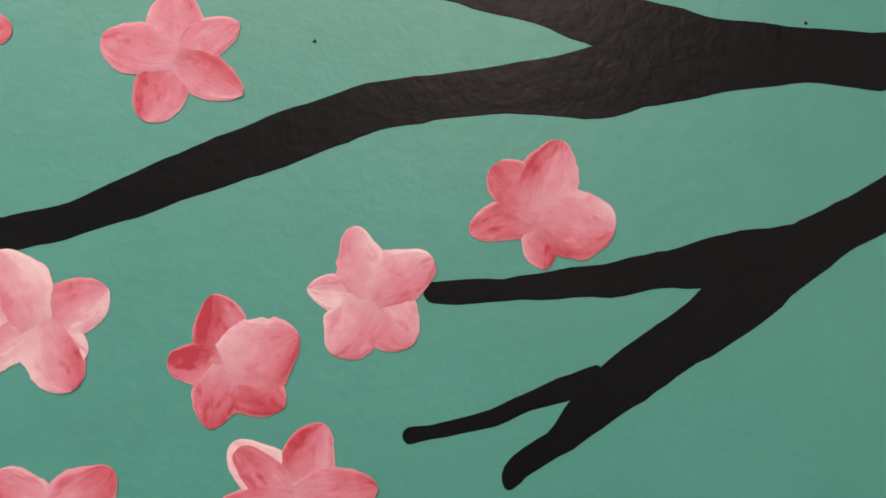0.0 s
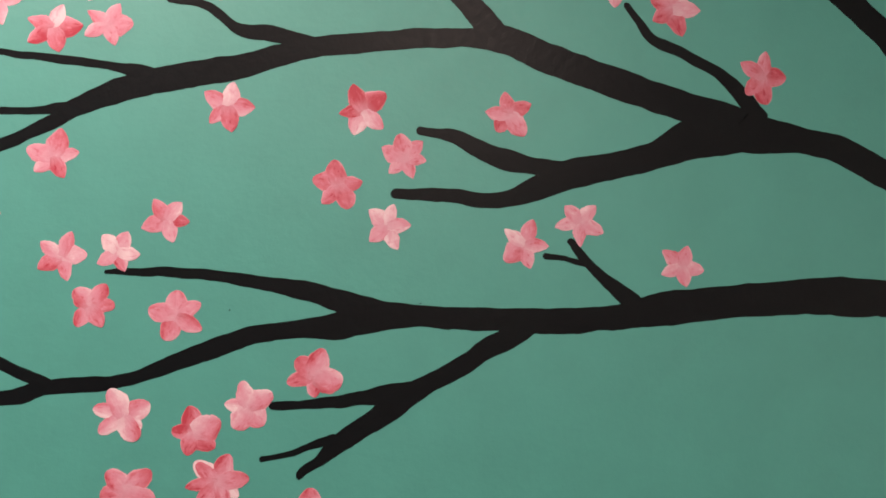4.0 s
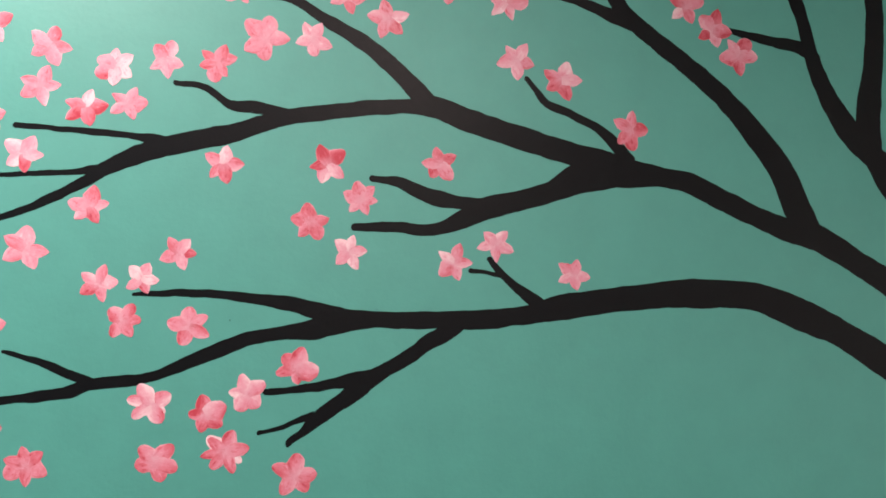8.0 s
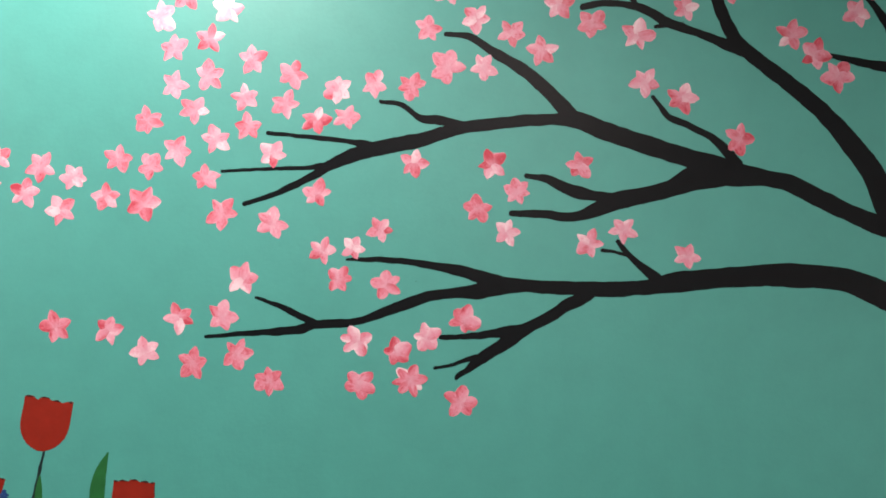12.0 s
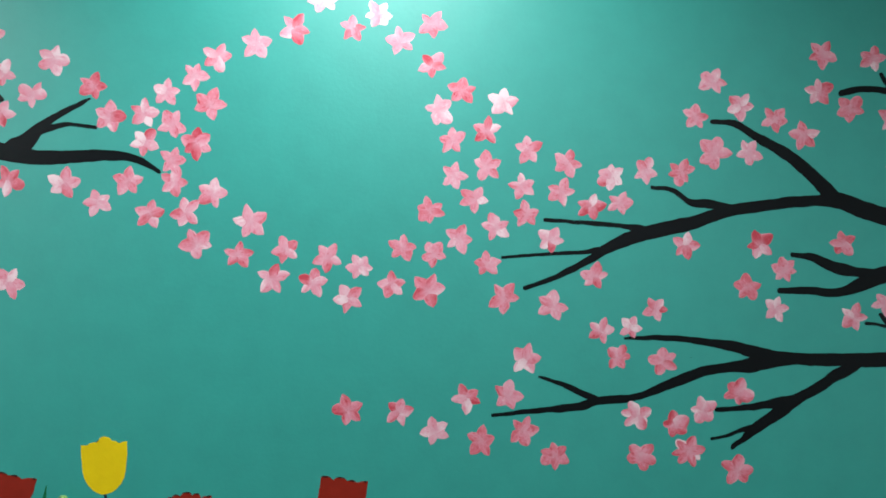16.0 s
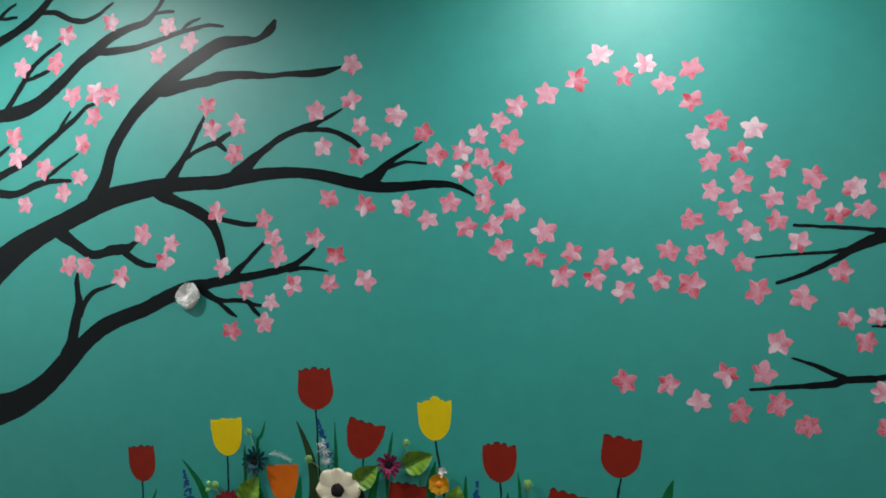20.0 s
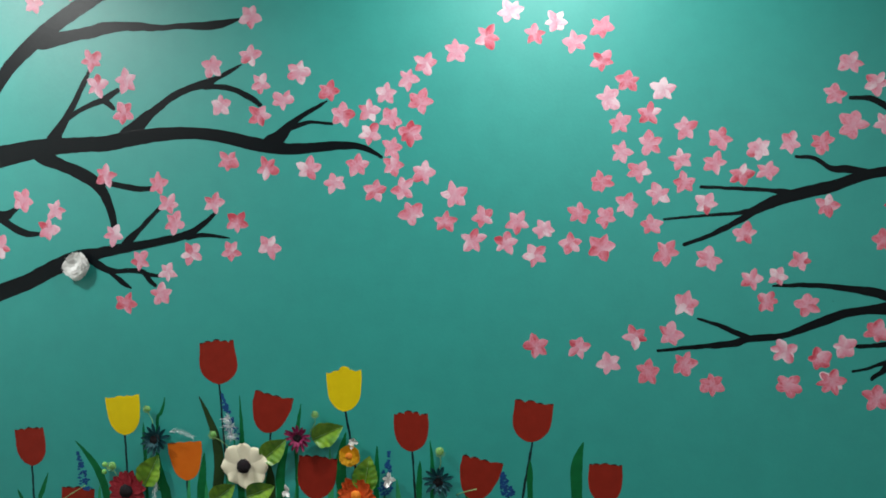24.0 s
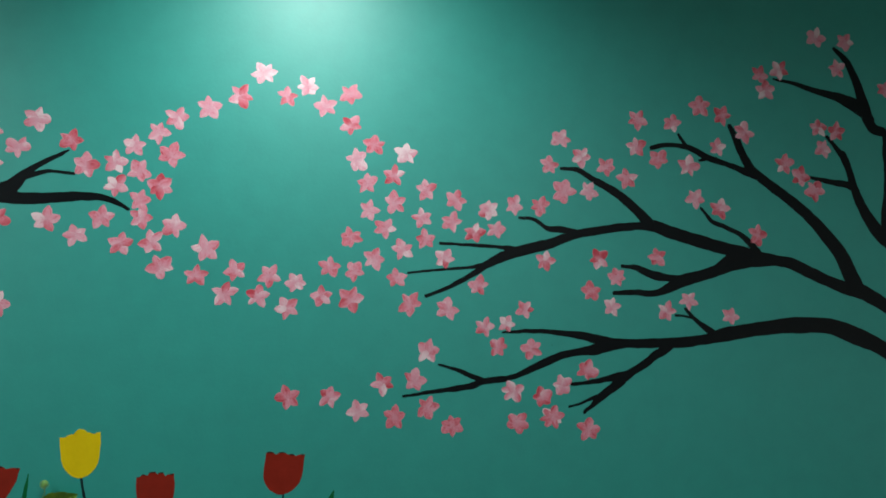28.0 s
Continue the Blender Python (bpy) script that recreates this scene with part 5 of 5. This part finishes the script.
def bead_sprig(x, z, radius, foot, beads=1, seed=3):
    """Glossy green buds on a curled wire."""
    ob = thing("bead_sprig", (x, -0.016, z), "pale green glossy bead bud on a thin curled wire", "artificial bud", "bead sprigs on the wall")
    rnd = random.Random(seed)
    for k in range(beads):
        b = part("bud", ball(radius * (0.85 if k == 0 else 0.6), 0.8, 0.06, 16, k), BUD, ob)
        b.location = (rnd.uniform(-1, 1) * radius * 2.4 * (k > 0), 0, rnd.uniform(-1, 0.6) * radius * 2.2 * (k > 0))
    coil = [(radius * (0.15 + 0.055 * a) * math.cos(a), -radius * 0.95 + 0.0004 * a, radius * (0.15 + 0.055 * a) * math.sin(a)) for a in (0.4 * j for j in range(48))]
    part("curl", tube(coil, 0.0009, 5), WIRE, ob)
    dx, dz = foot
    part("wire", tube([(0, 0, -radius * 0.6), (dx * 0.3 + 0.006, 0.004, dz * 0.35), (dx * 0.75, 0.010, dz * 0.7), (dx, 0.016, dz)], 0.0011, 6), WIRE, ob)


def small_white(x, z, radius, seed, depth=0.013):
    ob = thing("small_white_flower", (x, -depth, z), "small white ruffled filler flower fixed among the tulips", "artificial flower", "small filler flowers")
    rnd = random.Random(seed)
    for k in range(9):
        a = rnd.uniform(0, math.tau)
        p = part("petal", cup_petal(radius * rnd.uniform(0.7, 1.0), radius * 0.6, radius * 0.5, radius * 0.3, 5, 5), WHITE_CLOTH, ob)
        p.matrix_basis = Matrix.LocRotScale((0, -0.001 * k, 0), Euler((rnd.uniform(-0.5, 0.3), a, 0)), (1, 1, 1))
    fix(ob, depth)


def tinsel(x, z, radius, seed, depth=0.012):
    ob = thing("tinsel_sprig", (x, -depth, z), "sparkling silver-white tinsel sprig fixed beside the blue flower", "artificial sprig", "tinsel sprigs")
    rnd = random.Random(seed)
    for k in range(44):
        a, r = rnd.uniform(0, math.tau), radius * rnd.uniform(0.3, 1.25)
        tip = Vector((math.cos(a) * r, -rnd.uniform(0.002, 0.012), math.sin(a) * r))
        part("tinsel_strand", tube([(0, 0, 0), tip * 0.6 + Vector((0, 0.002, 0)), tip], [0.0005, 0.0006, 0.0003], 5), TINSEL, ob)
    fix(ob, depth, TINSEL)


daisy(-0.930, 0.880, 0.072, 8, CREAM, DARK_EYE, "large cream cloth anemone with a black fluffy eye", 0.060, 0.005, -0.006, 0.0215, 0.017, 1, "cloth_anemone", 4, (15, 9))
daisy(-1.320, 0.805, 0.062, 17, CRIMSON, DARK_EYE, "crimson cloth gerbera with a dark eye", 0.027, 0.003, 0.002, 0.021, 0.015, 2, "cloth_gerbera", 9)
spiky(-1.222, 0.962, 0.047, NAVY, "dark blue-green spiky cloth flower above the orange tulip", 2)
spiky(-0.334, 0.829, 0.045, NAVY, "dark blue-green spiky cloth flower beside the red tulip", 6)
spiky(-0.758, 0.962, 0.042, MAGENTA, "magenta spiky cloth flower with a dark heart", 5)
daisy(-0.597, 0.909, 0.033, 6, GOLD, AMBER, "small golden-yellow cloth daffodil with an amber cup", 0.036, 0.008, 0.004, 0.010, 0.014, 3, "cloth_daffodil", 11)
daisy(-0.583, 0.790, 0.058, 15, TANGERINE, AMBER, "ruffled orange cloth marigold low among the leaves", 0.026, 0.010, 0.003, 0.016, 0.014, 2, "cloth_marigold", 13)
for sx, sz, sr, ss in ((-0.585, 0.946, 0.016, 1), (-0.799, 0.802, 0.017, 2), (-0.482, 0.836, 0.021, 3), (-1.237, 0.737, 0.028, 4)):
    small_white(sx, sz, sr, ss)
def feather(x, z, points, seed, depth=0.012):
    ob = thing("feather_sprig", (x, -depth, z), "silvery white feathery sprig with short barbs fixed beside the orange tulip", "artificial sprig", "feather sprigs")
    rnd = random.Random(seed)
    line = spline([(px, pz, 0) for px, pz in points], 0.006)
    part("stem", tube([(p.x, -0.002, p.y) for p in line], 0.0008, 5), TINSEL, ob)
    for k, p in enumerate(line[1:]):
        for s in (-1, 1):
            a, r = rnd.uniform(0.5, 1.0) * s, rnd.uniform(0.010, 0.017) * (1 - 0.4 * k / len(line))
            way = (line[min(k + 2, len(line) - 1)] - line[k]).normalized()
            tip = Vector((way.x * math.cos(a) - way.y * math.sin(a), 0, way.x * math.sin(a) + way.y * math.cos(a))) * r
            part("barb", tube([(p.x, -0.002, p.y), (p.x + tip.x * 0.6, -0.005, p.y + tip.z * 0.6), (p.x + tip.x, -0.004, p.y + tip.z)], [0.0006, 0.0008, 0.0003], 5), TINSEL, ob)
    fix(ob, depth, TINSEL)


daisy(-1.085, 0.712, 0.052, 13, GOLD, AMBER, "ruffled golden-yellow cloth gerbera low among the tulips", 0.026, 0.006, 0.003, 0.014, 0.014, 2, "cloth_gerbera", 17)


def tendril(x, z, points, label):
    """A bare wire that springs from the wall and bows over a painted tulip."""
    ob = thing("wire_tendril", (x, 0, z), label, "artificial sprig", "wire tendrils")
    line = spline([(px, pz, py) for px, py, pz in points], 0.008)
    part("wire", tube([(p.x, p.z, p.y) for p in line], 0.0015, 6), WIRE, ob)


tendril(-1.581, 0.739, [(0, 0.0, 0), (0.03, -0.014, 0.028), (0.062, -0.020, 0.051), (0.115, -0.012, 0.080)], "pale green bare wire bowing over the red tulip")
tendril(-0.284, 0.785, [(0, 0.0, 0), (0.018, -0.012, 0.010), (0.04, -0.018, 0.018), (0.062, -0.012, 0.021)], "pale green bare wire bowing over the tilted red tulip")
feather(-1.228, 0.855, [(0, 0), (0.004, -0.03), (-0.003, -0.06), (0.002, -0.09)], 8)
feather(-1.170, 0.985, [(0, 0), (0.025, 0.004), (0.05, -0.004), (0.075, -0.016)], 3)
tinsel(-0.980, 1.024, 0.017, 1), tinsel(-0.975, 1.000, 0.022, 2), tinsel(-0.969, 0.972, 0.022, 3)
leafy(-0.834, 0.926, 0.104, 52, 1), leafy(-0.664, 0.976, 0.108, 68, 2), leafy(-1.238, 0.866, 0.112, 30, 3), leafy(-0.550, 0.852, 0.112, 14, 4), leafy(-1.004, 0.794, 0.100, 55, 5), leafy(-0.884, 0.800, 0.100, 70, 6)
bead_sprig(-1.241, 1.059, 0.011, (0.02, -0.10)), bead_sprig(-1.028, 0.976, 0.012, (0.06, -0.06)), bead_sprig(-0.699, 1.033, 0.011, (-0.03, -0.08))
bead_sprig(-0.325, 0.918, 0.014, (-0.02, -0.11)), bead_sprig(-1.368, 0.882, 0.014, (0.02, -0.09), 3, 8)

pom = thing("pompom", (-1.671, -0.02, 0.707), "orange-red fluffy pompom flower beside the small red tulip", "pompom")
part("ball", ball(0.026, 1.0, 0.12, 22, 3), TANGERINE, pom)
fix(pom, 0.02)


def rose(x, z, radius):
    """A white cloth carnation: rounded crinkled petals in rings that close towards the front."""
    ob = thing("cloth_rose", (x, -0.008, z), "white ruffled cloth rose pinned on the black painted branch", "artificial flower")
    rnd = random.Random(12)
    kinds = []
    for k in range(5):
        bm = cup_petal(1.0, 1.0, 0.12, 0.07, 11, 13, 0.05, 0.02)
        for v in bm.verts:
            v.co.y += v.co.z * (0.08 * noise.noise((v.co.x * 4 + k * 7, v.co.z * 2, k)) + 0.04 * v.co.z * noise.noise((v.co.x * 9 + k * 5, v.co.z * 4, k)))
            v.co.z += 0.12 * v.co.z * noise.noise((v.co.x * 8 + k * 3, k, 2))
        kinds.append(from_bm("petal", bm, WHITE_CLOTH))
    for count, reach, front, lift in ((9, 1.0, 0.001, 0.0), (8, 0.88, 0.006, 0.04), (7, 0.72, 0.010, 0.08), (6, 0.54, 0.013, 0.16), (5, 0.36, 0.016, 0.28)):
        turn = rnd.uniform(0, 1)
        for k in range(count):
            p = part("petal", rnd.choice(kinds), WHITE_CLOTH, ob)
            s = radius * reach * rnd.uniform(0.92, 1.06)
            p.matrix_basis = Matrix.LocRotScale((0, -front, 0), None, None) @ Matrix.Rotation(math.tau * (k + turn) / count + rnd.uniform(-0.12, 0.12), 4, "Y") @ Matrix.Rotation(lift + rnd.uniform(-0.05, 0.10), 4, "X") @ Matrix.Rotation(rnd.uniform(-0.08, 0.08), 4, "Z") @ Matrix.Diagonal((s, s, s, 1))
    fix(ob, 0.008, WHITE_CLOTH)


rose(-1.458, 1.513, 0.045)
